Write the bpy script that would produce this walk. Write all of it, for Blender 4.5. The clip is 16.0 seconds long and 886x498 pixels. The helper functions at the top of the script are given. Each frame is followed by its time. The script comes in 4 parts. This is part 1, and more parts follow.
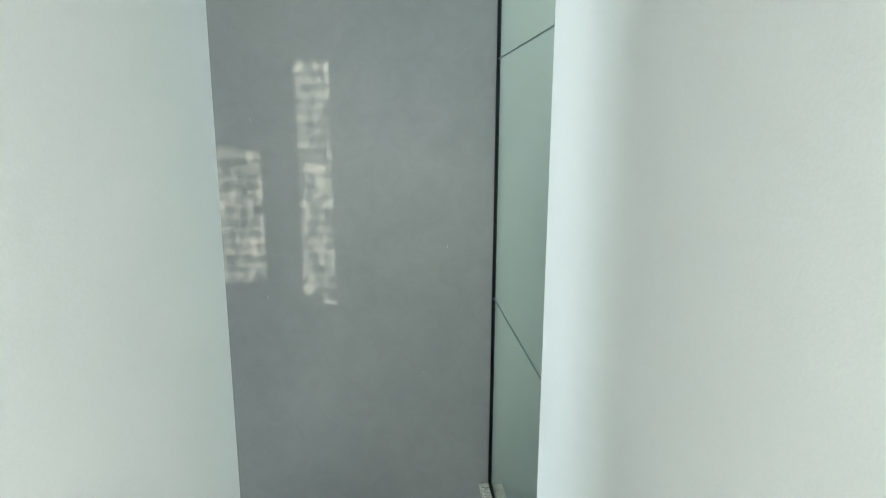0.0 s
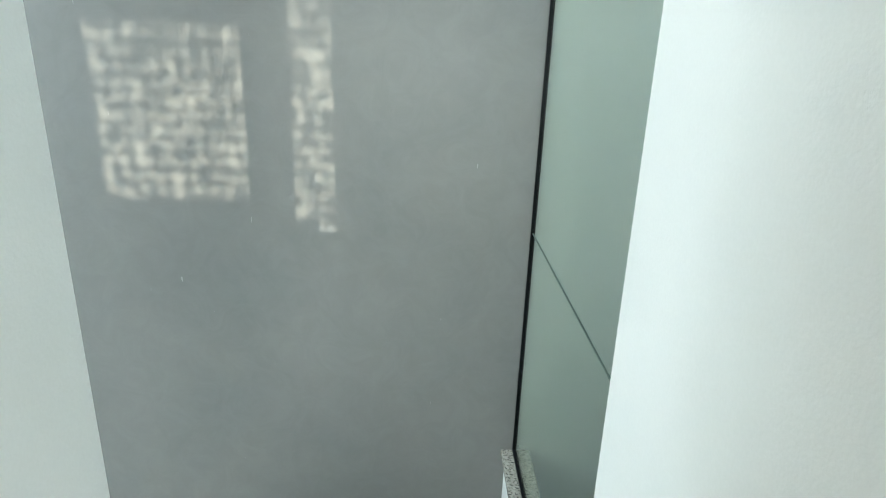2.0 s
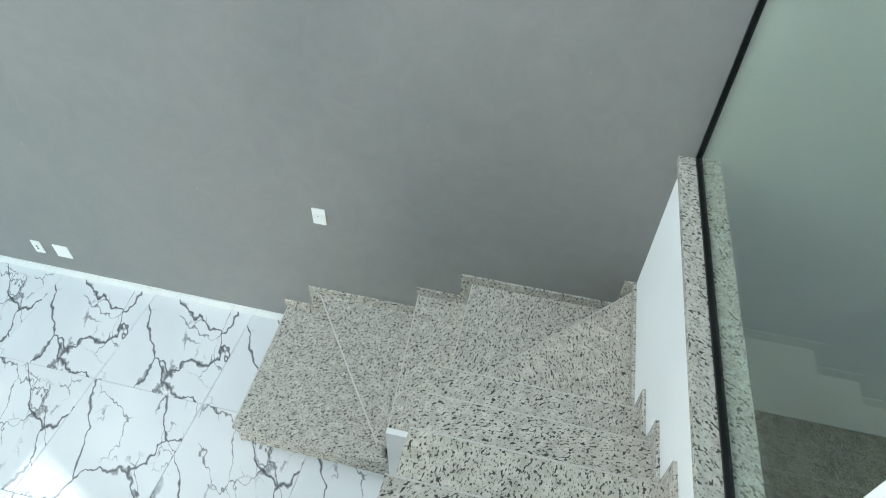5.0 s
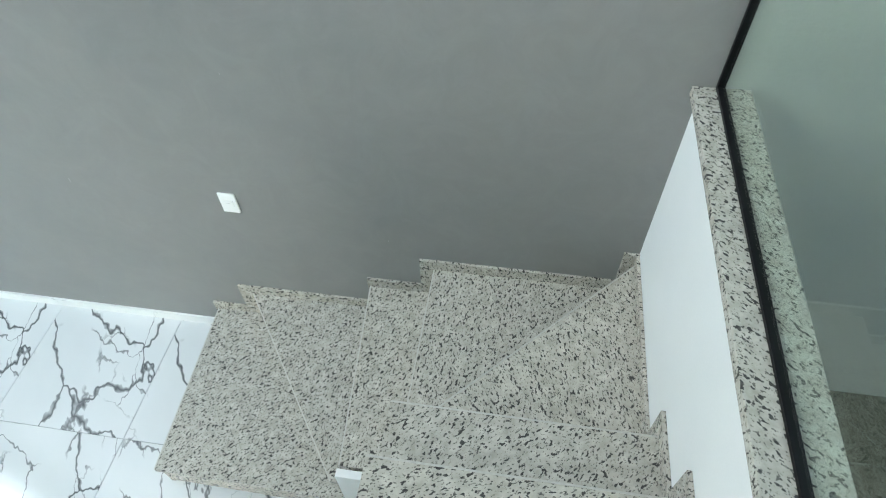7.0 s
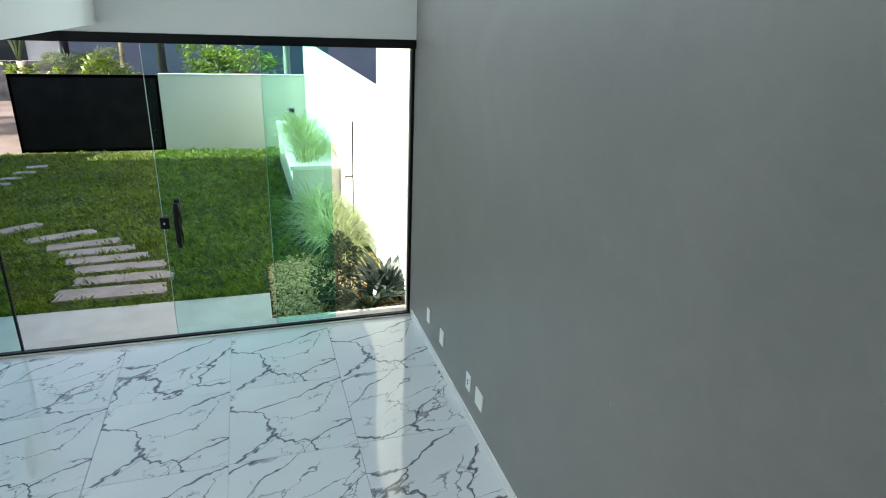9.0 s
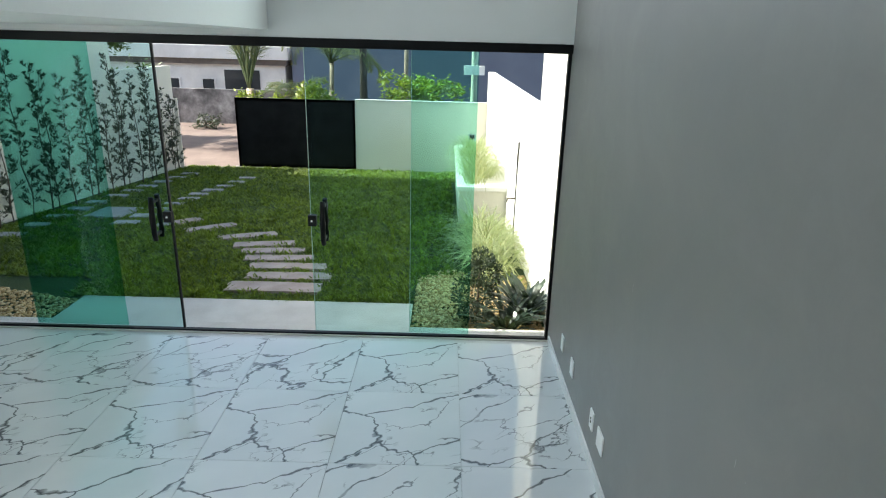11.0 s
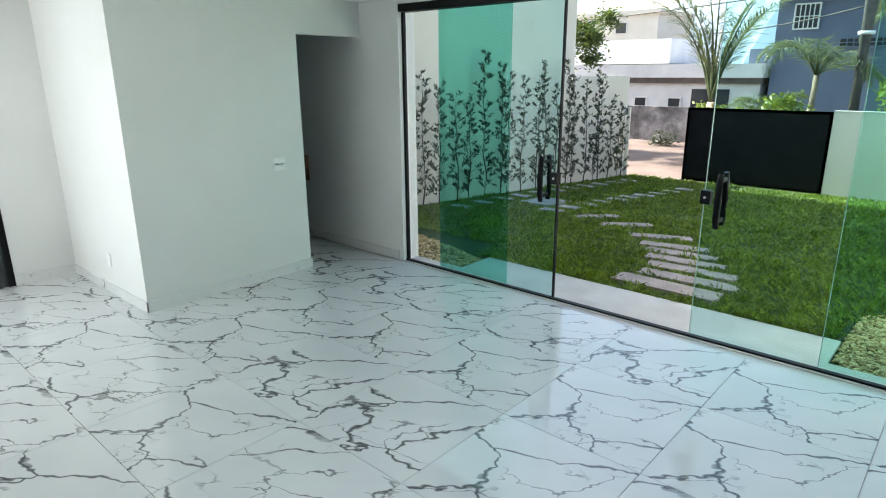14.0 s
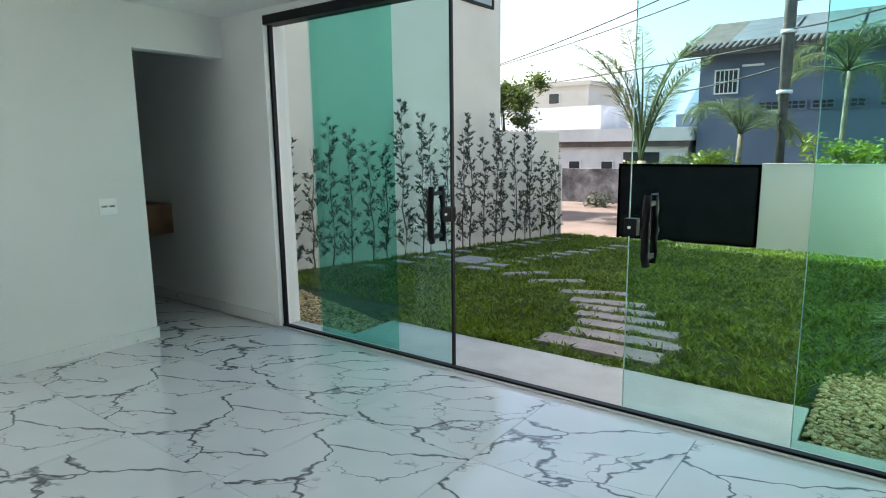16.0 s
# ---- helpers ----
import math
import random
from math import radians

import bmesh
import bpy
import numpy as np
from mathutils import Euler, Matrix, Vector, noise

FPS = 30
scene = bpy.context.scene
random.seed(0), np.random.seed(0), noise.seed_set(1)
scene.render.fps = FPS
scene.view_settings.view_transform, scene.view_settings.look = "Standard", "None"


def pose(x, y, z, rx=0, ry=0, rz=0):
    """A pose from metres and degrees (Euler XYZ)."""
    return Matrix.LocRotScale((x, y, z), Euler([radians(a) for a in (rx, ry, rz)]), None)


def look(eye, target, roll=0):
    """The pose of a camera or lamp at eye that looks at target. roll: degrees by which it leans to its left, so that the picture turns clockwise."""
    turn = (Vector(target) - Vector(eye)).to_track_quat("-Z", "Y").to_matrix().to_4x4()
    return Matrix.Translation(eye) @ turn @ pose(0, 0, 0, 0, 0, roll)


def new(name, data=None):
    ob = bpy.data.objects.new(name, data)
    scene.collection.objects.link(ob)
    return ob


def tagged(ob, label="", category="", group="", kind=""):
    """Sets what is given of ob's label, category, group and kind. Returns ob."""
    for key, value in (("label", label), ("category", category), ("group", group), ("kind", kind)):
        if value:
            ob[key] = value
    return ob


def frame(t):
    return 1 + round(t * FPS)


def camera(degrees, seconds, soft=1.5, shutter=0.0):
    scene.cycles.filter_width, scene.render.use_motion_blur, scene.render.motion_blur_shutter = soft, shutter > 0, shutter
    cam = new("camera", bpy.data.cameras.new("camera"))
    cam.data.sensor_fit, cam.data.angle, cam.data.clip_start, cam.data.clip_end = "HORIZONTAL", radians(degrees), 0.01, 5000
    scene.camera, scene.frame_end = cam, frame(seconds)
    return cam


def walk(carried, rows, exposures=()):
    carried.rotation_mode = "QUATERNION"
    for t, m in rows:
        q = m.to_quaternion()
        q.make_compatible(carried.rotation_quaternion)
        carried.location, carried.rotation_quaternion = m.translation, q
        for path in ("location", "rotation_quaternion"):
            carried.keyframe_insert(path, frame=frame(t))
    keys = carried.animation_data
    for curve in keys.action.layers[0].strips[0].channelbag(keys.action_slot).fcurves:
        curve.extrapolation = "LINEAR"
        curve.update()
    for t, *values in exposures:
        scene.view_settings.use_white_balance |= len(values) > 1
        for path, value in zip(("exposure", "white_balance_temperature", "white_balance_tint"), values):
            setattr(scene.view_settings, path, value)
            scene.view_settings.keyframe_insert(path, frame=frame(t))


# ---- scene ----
cam = camera(71.7, 16.0, soft=1.1)

PATH = [
    (0, (0.471, -4.14, 4.581), (0.631, -2.188, 4.179), 0.2),
    (0.5, (0.462, -3.884, 4.613), (0.691, -1.996, 3.996), 0.6),
    (1, (0.515, -3.641, 4.575), (0.692, -1.772, 3.885), -0.0),
    (1.5, (0.577, -3.453, 4.523), (0.596, -1.597, 3.779), -0.1),
    (2, (0.557, -3.275, 4.394), (0.622, -1.385, 3.742), 2.1),
    (2.5, (0.516, -3.125, 4.198), (0.454, -1.302, 3.378), 1.3),
    (3, (0.574, -2.911, 4.056), (0.398, -1.125, 3.174), 3.0),
    (3.5, (0.539, -2.78, 4.029), (0.423, -0.941, 3.251), 1.6),
    (4, (0.534, -2.578, 3.823), (0.29, -0.987, 2.635), 3.8),
    (4.2, (0.547, -2.536, 3.738), (0.199, -1.069, 2.423), 0.9),
    (6.3, (0.479, -1.973, 3.296), (0.343, -0.664, 1.79), 4.1),
    (6.5, (0.545, -1.881, 3.201), (0.378, -0.602, 1.672), 1.0),
    (7, (0.57, -1.73, 3.136), (0.349, -0.497, 1.577), -1.9),
    (7.5, (0.459, -1.575, 2.986), (-0.101, -0.259, 1.587), -0.5),
    (8, (0.326, -1.57, 3.03), (-0.915, -0.41, 1.974), -3.3),
    (8.5, (0.232, -1.431, 2.75), (-1.459, -0.591, 1.947), 0.9),
    (9.7, (0.236, -1.12, 2.53), (-1.66, -0.62, 1.74), 1.6),
    (10.8, (0.054, -0.932, 2.368), (-1.791, -0.671, 1.642), 2.3),
    (11, (0.07, -0.896, 2.346), (-1.825, -0.896, 1.706), 1.5),
    (11.5, (0.009, -0.814, 2.212), (-1.85, -1.265, 1.628), -1.0),
    (12, (-0.021, -0.736, 2.171), (-1.819, -1.398, 1.597), 0.1),
    (12.5, (-0.109, -0.596, 2.01), (-1.748, -1.579, 1.42), 0.0),
    (13, (-0.186, -0.527, 1.98), (-1.757, -1.654, 1.469), 1.1),
    (13.5, (-0.353, -0.552, 1.833), (-1.871, -1.737, 1.293), -0.6),
    (14, (-0.515, -0.589, 1.785), (-1.945, -1.872, 1.227), -0.4),
    (14.5, (-0.746, -0.585, 1.644), (-2.108, -1.922, 1.046), -1.1),
    (15, (-0.955, -0.652, 1.597), (-2.362, -1.963, 1.048), -1.2),
    (15.5, (-1.244, -0.76, 1.546), (-2.821, -1.931, 1.168), 0.1),
    (16, (-1.564, -0.854, 1.406), (-3.141, -2.038, 1.07), -0.7),
]
walk(cam, [(t, look(eye, target, roll)) for t, eye, target, roll in PATH], exposures=[(0.0, 1.76, 6400, 0), (2.0, 1.98, 6400, 1), (3.0, 2.1, 6400, 2), (4.2, 2.25, 6400, 4), (7.5, 2.25, 6400, 4), (8.0, 2.05, 6400, 4), (8.5, 1.28, 6400, 4), (11.0, 1.18, 6450, 5), (12.0, 1.28, 6450, 5), (12.5, 1.12, 6450, 5), (13.0, 1.42, 6450, 5), (14.0, 1.48, 6500, 6), (14.5, 1.24, 6500, 6), (15.0, 1.38, 6500, 6), (15.5, 1.2, 6500, 7), (16.0, 1.26, 6500, 7)])

# ---------- world, sun ----------
SUN_DIR = Vector((0.012, 1.0, -0.8)).normalized()
world = bpy.data.worlds.new("sky")
world.use_nodes = True
scene.world = world
wn = world.node_tree
bg = wn.nodes["Background"]
sky = wn.nodes.new("ShaderNodeTexSky")
sky.sky_type = "NISHITA"
sky.sun_disc = False
sky.sun_elevation = math.asin(-SUN_DIR.z)
sky.sun_rotation = math.atan2(-SUN_DIR.x, -SUN_DIR.y)
sky.dust_density = 2.5
sky.air_density = 1.2
wn.links.new(sky.outputs[0], bg.inputs[0])
bg.inputs[1].default_value = 0.15
sun_data = bpy.data.lights.new("sun", "SUN")
sun_data.energy = 5.0
sun_data.angle = radians(0.53)
sun_data.color = (1.0, 0.95, 0.86)
sun = new("sun", sun_data)

def fill_light(name, eye, target, w, h, watts):
    """Fill lamp added in an assumed, unseen opening, standing for sky light."""
    d = bpy.data.lights.new(name, "AREA")
    d.shape, d.size, d.size_y, d.energy, d.color = "RECTANGLE", w, h, watts, (0.86, 0.94, 1.0)
    new(name, d).matrix_world = look(eye, target)


# added lamp brightening the void; its upper facade opening is assumed
fill_light("fill_light_void", (-4.62, -1.18, 4.95), (0, -1.18, 4.2), 1.8, 3.6, 49)
# added lamp for the bright hall walls; the end window is assumed
fill_light("fill_light_hall", (0.48, -6.83, 4.3), (0.48, 0, 4.2), 0.88, 1.55, 24)
# added lamp in the rear door opening, lifting the dim ground floor
fill_light("fill_light_rear", (0.2, -6.8, 1.05), (0.0, 0, 0.9), 1.45, 2.0, 24)
sun.matrix_world = look((0, 0, 30), Vector((0, 0, 30)) + SUN_DIR)


# ---------- materials ----------
class Mat:
    """A small builder for node materials."""

    def __init__(self, name, color, rough=0.5, metal=0.0, spec=0.5):
        self.m = bpy.data.materials.new(name)
        self.m.use_nodes = True
        self.t = self.m.node_tree
        self.b = self.t.nodes["Principled BSDF"]
        self.b.inputs["Base Color"].default_value = (*color, 1)
        self.b.inputs["Roughness"].default_value = rough
        self.b.inputs["Metallic"].default_value = metal
        self.b.inputs["Specular IOR Level"].default_value = spec
        self.coord = self.t.nodes.new("ShaderNodeTexCoord").outputs["Object"]

    def node(self, kind, **values):
        n = self.t.nodes.new(kind)
        for k, v in values.items():
            n.inputs[k].default_value = v
        return n

    def link(self, a, b):
        self.t.links.new(a, b)

    def noise(self, scale, detail=4, rough=0.55, vec=None, distortion=0.0):
        n = self.node("ShaderNodeTexNoise", Scale=scale, Detail=detail, Roughness=rough, Distortion=distortion)
        self.link(vec or self.coord, n.inputs["Vector"])
        return n.outputs[0]

    def ramp(self, fac, stops):
        r = self.node("ShaderNodeValToRGB")
        el = r.color_ramp.elements
        while len(el) < len(stops):
            el.new(0.5)
        for e, (p, c) in zip(el, stops):
            e.position = p
            e.color = (*c, 1) if len(c) == 3 else c
        self.link(fac, r.inputs[0])
        return r.outputs[0]

    def mix(self, fac, a, b, kind="MIX"):
        n = self.t.nodes.new("ShaderNodeMix")
        n.data_type, n.blend_type = "RGBA", kind
        for s, v in ((0, fac), (6, a), (7, b)):
            if hasattr(v, "links"):
                self.link(v, n.inputs[s])
            else:
                n.inputs[s].default_value = v if s == 0 else (*v, 1)
        return n.outputs[2]

    def math(self, op, a, b=0.0):
        n = self.t.nodes.new("ShaderNodeMath")
        n.operation = op
        for s, v in ((0, a), (1, b)):
            if hasattr(v, "links"):
                self.link(v, n.inputs[s])
            else:
                n.inputs[s].default_value = v
        return n.outputs[0]

    def color(self, c):
        self.link(c, self.b.inputs["Base Color"])
        return self

    def rough(self, c):
        self.link(c, self.b.inputs["Roughness"])
        return self

    def bump(self, h, strength=0.2, distance=0.01):
        n = self.node("ShaderNodeBump", Strength=strength, Distance=distance)
        self.link(h, n.inputs["Height"])
        self.link(n.outputs[0], self.b.inputs["Normal"])
        return self

    def random(self):
        return self.t.nodes.new("ShaderNodeObjectInfo").outputs["Random"]

    def island(self):
        return self.t.nodes.new("ShaderNodeNewGeometry").outputs["Random Per Island"]


def mottled(name, a, b, scale, rough=0.7, bump=0.1, fine=80, metal=0.0, dist=0.004, spec=0.5):
    m = Mat(name, a, rough, metal, spec)
    f = m.ramp(m.noise(scale, 5), [(0.3, a), (0.7, b)])
    g = m.noise(fine, 3)
    m.color(m.mix(0.12, f, g, "OVERLAY"))
    if bump:
        m.bump(g, bump, dist)
    return m.m


WHITE = mottled("white_wall_paint", (0.76, 0.765, 0.75), (0.81, 0.81, 0.795), 1.3, 0.6, 0.12, 140)
CEIL = mottled("white_ceiling_paint", (0.78, 0.78, 0.77), (0.82, 0.82, 0.81), 1.0, 0.8, 0.06, 120)
PLASTER = mottled("exterior_white_paint", (0.74, 0.72, 0.68), (0.8, 0.79, 0.76), 0.9, 0.8, 0.25, 70)
CREAM = mottled("cream_wall_paint", (0.66, 0.62, 0.53), (0.74, 0.7, 0.62), 0.8, 0.8, 0.25, 70)
SHAFT = mottled("light_well_plaster", (0.66, 0.67, 0.63), (0.76, 0.76, 0.72), 0.8, 0.85, 0.5, 45)
BLACK = mottled("black_anodised_aluminium", (0.005, 0.005, 0.0055), (0.009, 0.009, 0.0095), 6, 0.45, 0.03, 200, spec=0.18)
GATE = mottled("black_painted_steel", (0.004, 0.0045, 0.005), (0.011, 0.012, 0.013), 2.5, 0.5, 0.06, 60, spec=0.15)
PLASTIC = mottled("white_plastic", (0.88, 0.88, 0.87), (0.9, 0.9, 0.89), 5, 0.3, 0.02, 200)
SLOT = mottled("dark_plastic", (0.05, 0.05, 0.05), (0.09, 0.09, 0.09), 20, 0.5, 0)
CONCRETE = mottled("pale_concrete", (0.5, 0.48, 0.45), (0.62, 0.6, 0.57), 3, 0.85, 0.3, 60)
WORN = mottled("worn_grey_concrete", (0.26, 0.25, 0.24), (0.42, 0.41, 0.39), 4, 0.9, 0.4, 50)
SOIL = mottled("dark_soil", (0.03, 0.035, 0.02), (0.07, 0.065, 0.04), 3, 0.95, 0.6, 30)
EARTH = mottled("street_earth", (0.15, 0.105, 0.09), (0.27, 0.2, 0.17), 0.7, 0.95, 0.4, 12)
WOOD = mottled("brown_wood", (0.13, 0.065, 0.03), (0.26, 0.15, 0.08), 5, 0.5, 0.2, 60)
BARK = mottled("grey_bark", (0.2, 0.16, 0.12), (0.36, 0.29, 0.23), 6, 0.9, 0.6, 25, dist=0.02)
PALMBARK = mottled("pale_palm_sheath", (0.4, 0.26, 0.18), (0.62, 0.5, 0.4), 3, 0.8, 0.4, 18)
POLE = mottled("weathered_pole", (0.07, 0.065, 0.06), (0.15, 0.14, 0.13), 4, 0.85, 0.3, 20)
POLELIGHT = mottled("pale_concrete_pole", (0.55, 0.54, 0.5), (0.66, 0.64, 0.6), 3, 0.85, 0.3, 20)
BLUE = mottled("blue_grey_render", (0.11, 0.135, 0.2), (0.15, 0.175, 0.245), 0.7, 0.85, 0.2, 20)
FARWHITE = mottled("far_white_render", (0.6, 0.59, 0.59), (0.8, 0.79, 0.78), 0.8, 0.9, 0.2, 12)
ROOFTILE = mottled("dark_roof_tile", (0.08, 0.07, 0.068), (0.16, 0.14, 0.13), 2, 0.8, 0.2, 15)
SOLAR = mottled("roof_panel_glass", (0.35, 0.36, 0.38), (0.45, 0.46, 0.48), 2, 0.15, 0)
WIRE = mottled("black_cable", (0.02, 0.02, 0.02), (0.04, 0.04, 0.04), 5, 0.6, 0)
SEALANT = mottled("clear_sealant", (0.1, 0.14, 0.12), (0.14, 0.18, 0.16), 8, 0.4, 0)
MOUNTAIN = mottled("haze_tinted_mountain", (0.36, 0.47, 0.6), (0.42, 0.52, 0.64), 0.01, 1, 0)
DARKGLASS = mottled("dark_window_glass", (0.03, 0.035, 0.04), (0.05, 0.055, 0.06), 1, 0.1, 0)


def weathered():
    m = Mat("weathered_street_wall", (0.3, 0.28, 0.27), 0.9)
    c = m.ramp(m.noise(1.1, 8, 0.65), [(0.35, (0.06, 0.057, 0.06)), (0.5, (0.2, 0.19, 0.195)), (0.7, (0.5, 0.48, 0.48))])
    return m.color(c).bump(m.noise(15, 4), 0.4, 0.02).m


WEATHERED = weathered()


def grey_paint():
    m = Mat("burnt_cement_grey_paint", (0.24, 0.24, 0.235), 0.42)
    big = m.noise(1.3, 6, 0.6, distortion=0.8)
    c = m.ramp(big, [(0.3, (0.215, 0.217, 0.214)), (0.55, (0.24, 0.237, 0.23)), (0.75, (0.262, 0.258, 0.25))])
    st = m.noise(5, 7, 0.7, distortion=1.5)
    c = m.mix(0.1, c, m.ramp(st, [(0.4, (0.2, 0.2, 0.2)), (0.65, (0.4, 0.4, 0.39))]))
    # short pale trowel scratches
    mp = m.node("ShaderNodeMapping")
    mp.inputs["Scale"].default_value = (60, 1, 9)
    m.link(m.coord, mp.inputs["Vector"])
    sc = m.noise(1.0, 1, 0.4, mp.outputs[0])
    mask = m.math("MULTIPLY", m.math("GREATER_THAN", sc, 0.80), m.math("GREATER_THAN", m.noise(2.2, 2), 0.53))
    c = m.mix(m.math("MULTIPLY", mask, 0.45), c, (0.6, 0.6, 0.59))
    m.color(c)
    m.rough(m.ramp(st, [(0.3, (0.36,) * 3), (0.7, (0.5,) * 3)]))
    return m.bump(m.noise(35, 5), 0.06, 0.004).m


GREY = grey_paint()


def marble():
    m = Mat("veined_white_porcelain", (0.7, 0.71, 0.715), 0.05, 0, 0.6)
    # every tile carries one of a few printed faces
    rnd = m.math("FLOOR", m.math("MULTIPLY", m.random(), 3.0))
    shift = m.node("ShaderNodeCombineXYZ")
    m.link(m.math("MULTIPLY", rnd, 3.7), shift.inputs[0])
    m.link(m.math("MULTIPLY", rnd, 5.3), shift.inputs[1])
    add = m.t.nodes.new("ShaderNodeVectorMath")
    m.link(m.coord, add.inputs[0])
    m.link(shift.outputs[0], add.inputs[1])
    spin = m.node("ShaderNodeVectorRotate", Angle=radians(-122))
    m.link(add.outputs[0], spin.inputs["Vector"])
    rot = m.node("ShaderNodeMapping")
    rot.inputs["Scale"].default_value = (0.72, 1.3, 1)
    m.link(spin.outputs[0], rot.inputs["Vector"])
    flow = rot.outputs[0]

    def warped(scale, amount, detail=5):
        n = m.node("ShaderNodeTexNoise", Scale=scale, Detail=detail, Roughness=0.6)
        m.link(flow, n.inputs["Vector"])
        w = m.t.nodes.new("ShaderNodeVectorMath")
        w.operation = "MULTIPLY_ADD"
        m.link(n.outputs["Color"], w.inputs[0])
        w.inputs[1].default_value = (amount,) * 3
        m.link(flow, w.inputs[2])
        return w.outputs[0]

    def veins(scale, warp_scale, warp, thin, thick, gate, detail=5):
        v = m.t.nodes.new("ShaderNodeTexVoronoi")
        v.feature = "DISTANCE_TO_EDGE"
        v.inputs["Scale"].default_value = scale
        m.link(warped(warp_scale, warp, detail), v.inputs["Vector"])
        width = m.math("MULTIPLY", m.ramp(m.noise(4.0, 3, 0.6, flow), [(0.42, (0.0,) * 3), (0.72, (1.0,) * 3)]), thick)
        width = m.math("ADD", width, thin)
        f = m.math("MAXIMUM", m.math("SUBTRACT", 1.0, m.math("DIVIDE", v.outputs[0], width)), 0.0)
        return m.math("MULTIPLY", m.math("POWER", f, 0.5), gate)

    def gate(scale, lo, hi):
        return m.ramp(m.noise(scale, 2, 0.5, flow), [(lo, (0.0,) * 3), (hi, (1.0,) * 3)])

    base = m.ramp(m.noise(1.5, 4, 0.5, flow), [(0.3, (0.62, 0.635, 0.645)), (0.7, (0.71, 0.715, 0.72))])
    knots = gate(2.6, 0.57, 0.63)
    c = m.mix(m.math("MULTIPLY", veins(6.5, 4.0, 0.25, 0.022, 0.05, knots), 0.75), base, (0.1, 0.105, 0.11))
    c = m.mix(m.math("MULTIPLY", veins(1.35, 2.0, 0.45, 0.008, 0.015, gate(1.7, 0.3, 0.38), 4), 0.95), c, (0.045, 0.05, 0.055))
    c = m.mix(m.math("MULTIPLY", veins(2.3, 2.8, 0.38, 0.007, 0.016, gate(2.1, 0.47, 0.52), 4), 0.85), c, (0.1, 0.102, 0.11))
    return m.color(c).m


MARBLE = marble()
GROUT = mottled("grey_grout", (0.5, 0.5, 0.5), (0.56, 0.56, 0.56), 4, 0.8, 0)


def granite():
    m = Mat("speckled_grey_granite", (0.5, 0.48, 0.44), 0.22)
    rnd = m.random()
    shift = m.node("ShaderNodeCombineXYZ")
    m.link(m.math("MULTIPLY", rnd, 7.0), shift.inputs[0])
    m.link(m.math("MULTIPLY", rnd, 3.0), shift.inputs[2])
    spin = m.node("ShaderNodeVectorRotate")
    m.link(m.coord, spin.inputs["Vector"])
    m.link(m.math("MULTIPLY", rnd, 40.0), spin.inputs["Angle"])
    add = m.t.nodes.new("ShaderNodeVectorMath")
    m.link(spin.outputs[0], add.inputs[0])
    m.link(shift.outputs[0], add.inputs[1])
    m.coord = add.outputs[0]
    base = m.ramp(m.noise(26, 4, 0.6), [(0.3, (0.38, 0.355, 0.31)), (0.55, (0.5, 0.475, 0.425)), (0.75, (0.62, 0.595, 0.545))])
    mp = m.node("ShaderNodeMapping")
    mp.inputs["Rotation"].default_value = (0.3, 0.4, 0.7)
    mp.inputs["Scale"].default_value = (1, 1.7, 1)
    m.link(m.coord, mp.inputs["Vector"])
    s1 = m.noise(62, 2, 0.4, mp.outputs[0])
    c = m.mix(m.ramp(s1, [(0.595, (0.0,) * 3), (0.63, (1.0,) * 3)]), base, (0.065, 0.062, 0.06))
    s2 = m.noise(95, 2, 0.5, mp.outputs[0])
    c = m.mix(m.ramp(s2, [(0.6, (0.0,) * 3), (0.64, (0.85,) * 3)]), c, (0.1, 0.095, 0.09))
    shade = m.ramp(rnd, [(0.0, (0.94,) * 3), (1.0, (1.14, 1.12, 1.07))])
    return m.color(m.mix(1.0, c, shade, "MULTIPLY")).m


GRANITE = granite()
PALE_EDGE = mottled("pale_granite_edge", (0.46, 0.44, 0.4), (0.58, 0.56, 0.51), 60, 0.5, 0.05)


def leafy(name, a, b, rough=0.5, trans=0.25, patch=0.0):
    m = Mat(name, a, rough)
    f = m.island()
    if patch:
        # tufts a hand wide and broad worn areas
        p = m.math("ADD", m.noise(9, 3), m.math("MULTIPLY", m.noise(0.9, 3), 0.6))
        p = m.math("MULTIPLY", m.math("SUBTRACT", p, 0.8), patch)
        f = m.math("ADD", f, p)
    m.color(m.ramp(f, [(0.0, a), (1.0, b)]))
    tr = m.node("ShaderNodeBsdfTranslucent")
    tr.inputs[0].default_value = (b[0] * 1.5, b[1] * 1.5, b[2], 1)
    mx = m.node("ShaderNodeMixShader")
    mx.inputs[0].default_value = trans
    m.link(m.b.outputs[0], mx.inputs[1])
    m.link(tr.outputs[0], mx.inputs[2])
    m.link(mx.outputs[0], m.t.nodes["Material Output"].inputs[0])
    return m.m


GRASS = leafy("lawn_grass", (0.01, 0.036, 0.003), (0.19, 0.27, 0.018), 0.55, 0.22, 2.8)
# leaf colour kept dark, putting the hedge's shade at the wall into it
HEDGE = leafy("dark_shrub_leaf", (0.016, 0.028, 0.013), (0.055, 0.07, 0.032), 0.5, 0.15)
LIRIOPE = leafy("striped_grass_leaf", (0.1, 0.15, 0.05), (0.37, 0.39, 0.21))
BROMELIAD = leafy("dark_strap_leaf", (0.012, 0.025, 0.016), (0.04, 0.06, 0.035), 0.35)
TOPIARY = leafy("topiary_leaf", (0.012, 0.025, 0.01), (0.04, 0.06, 0.025))
PALMLEAF = leafy("palm_leaflet", (0.06, 0.1, 0.045), (0.19, 0.22, 0.12))
TREELEAF = leafy("tree_leaf", (0.03, 0.06, 0.015), (0.12, 0.17, 0.05))
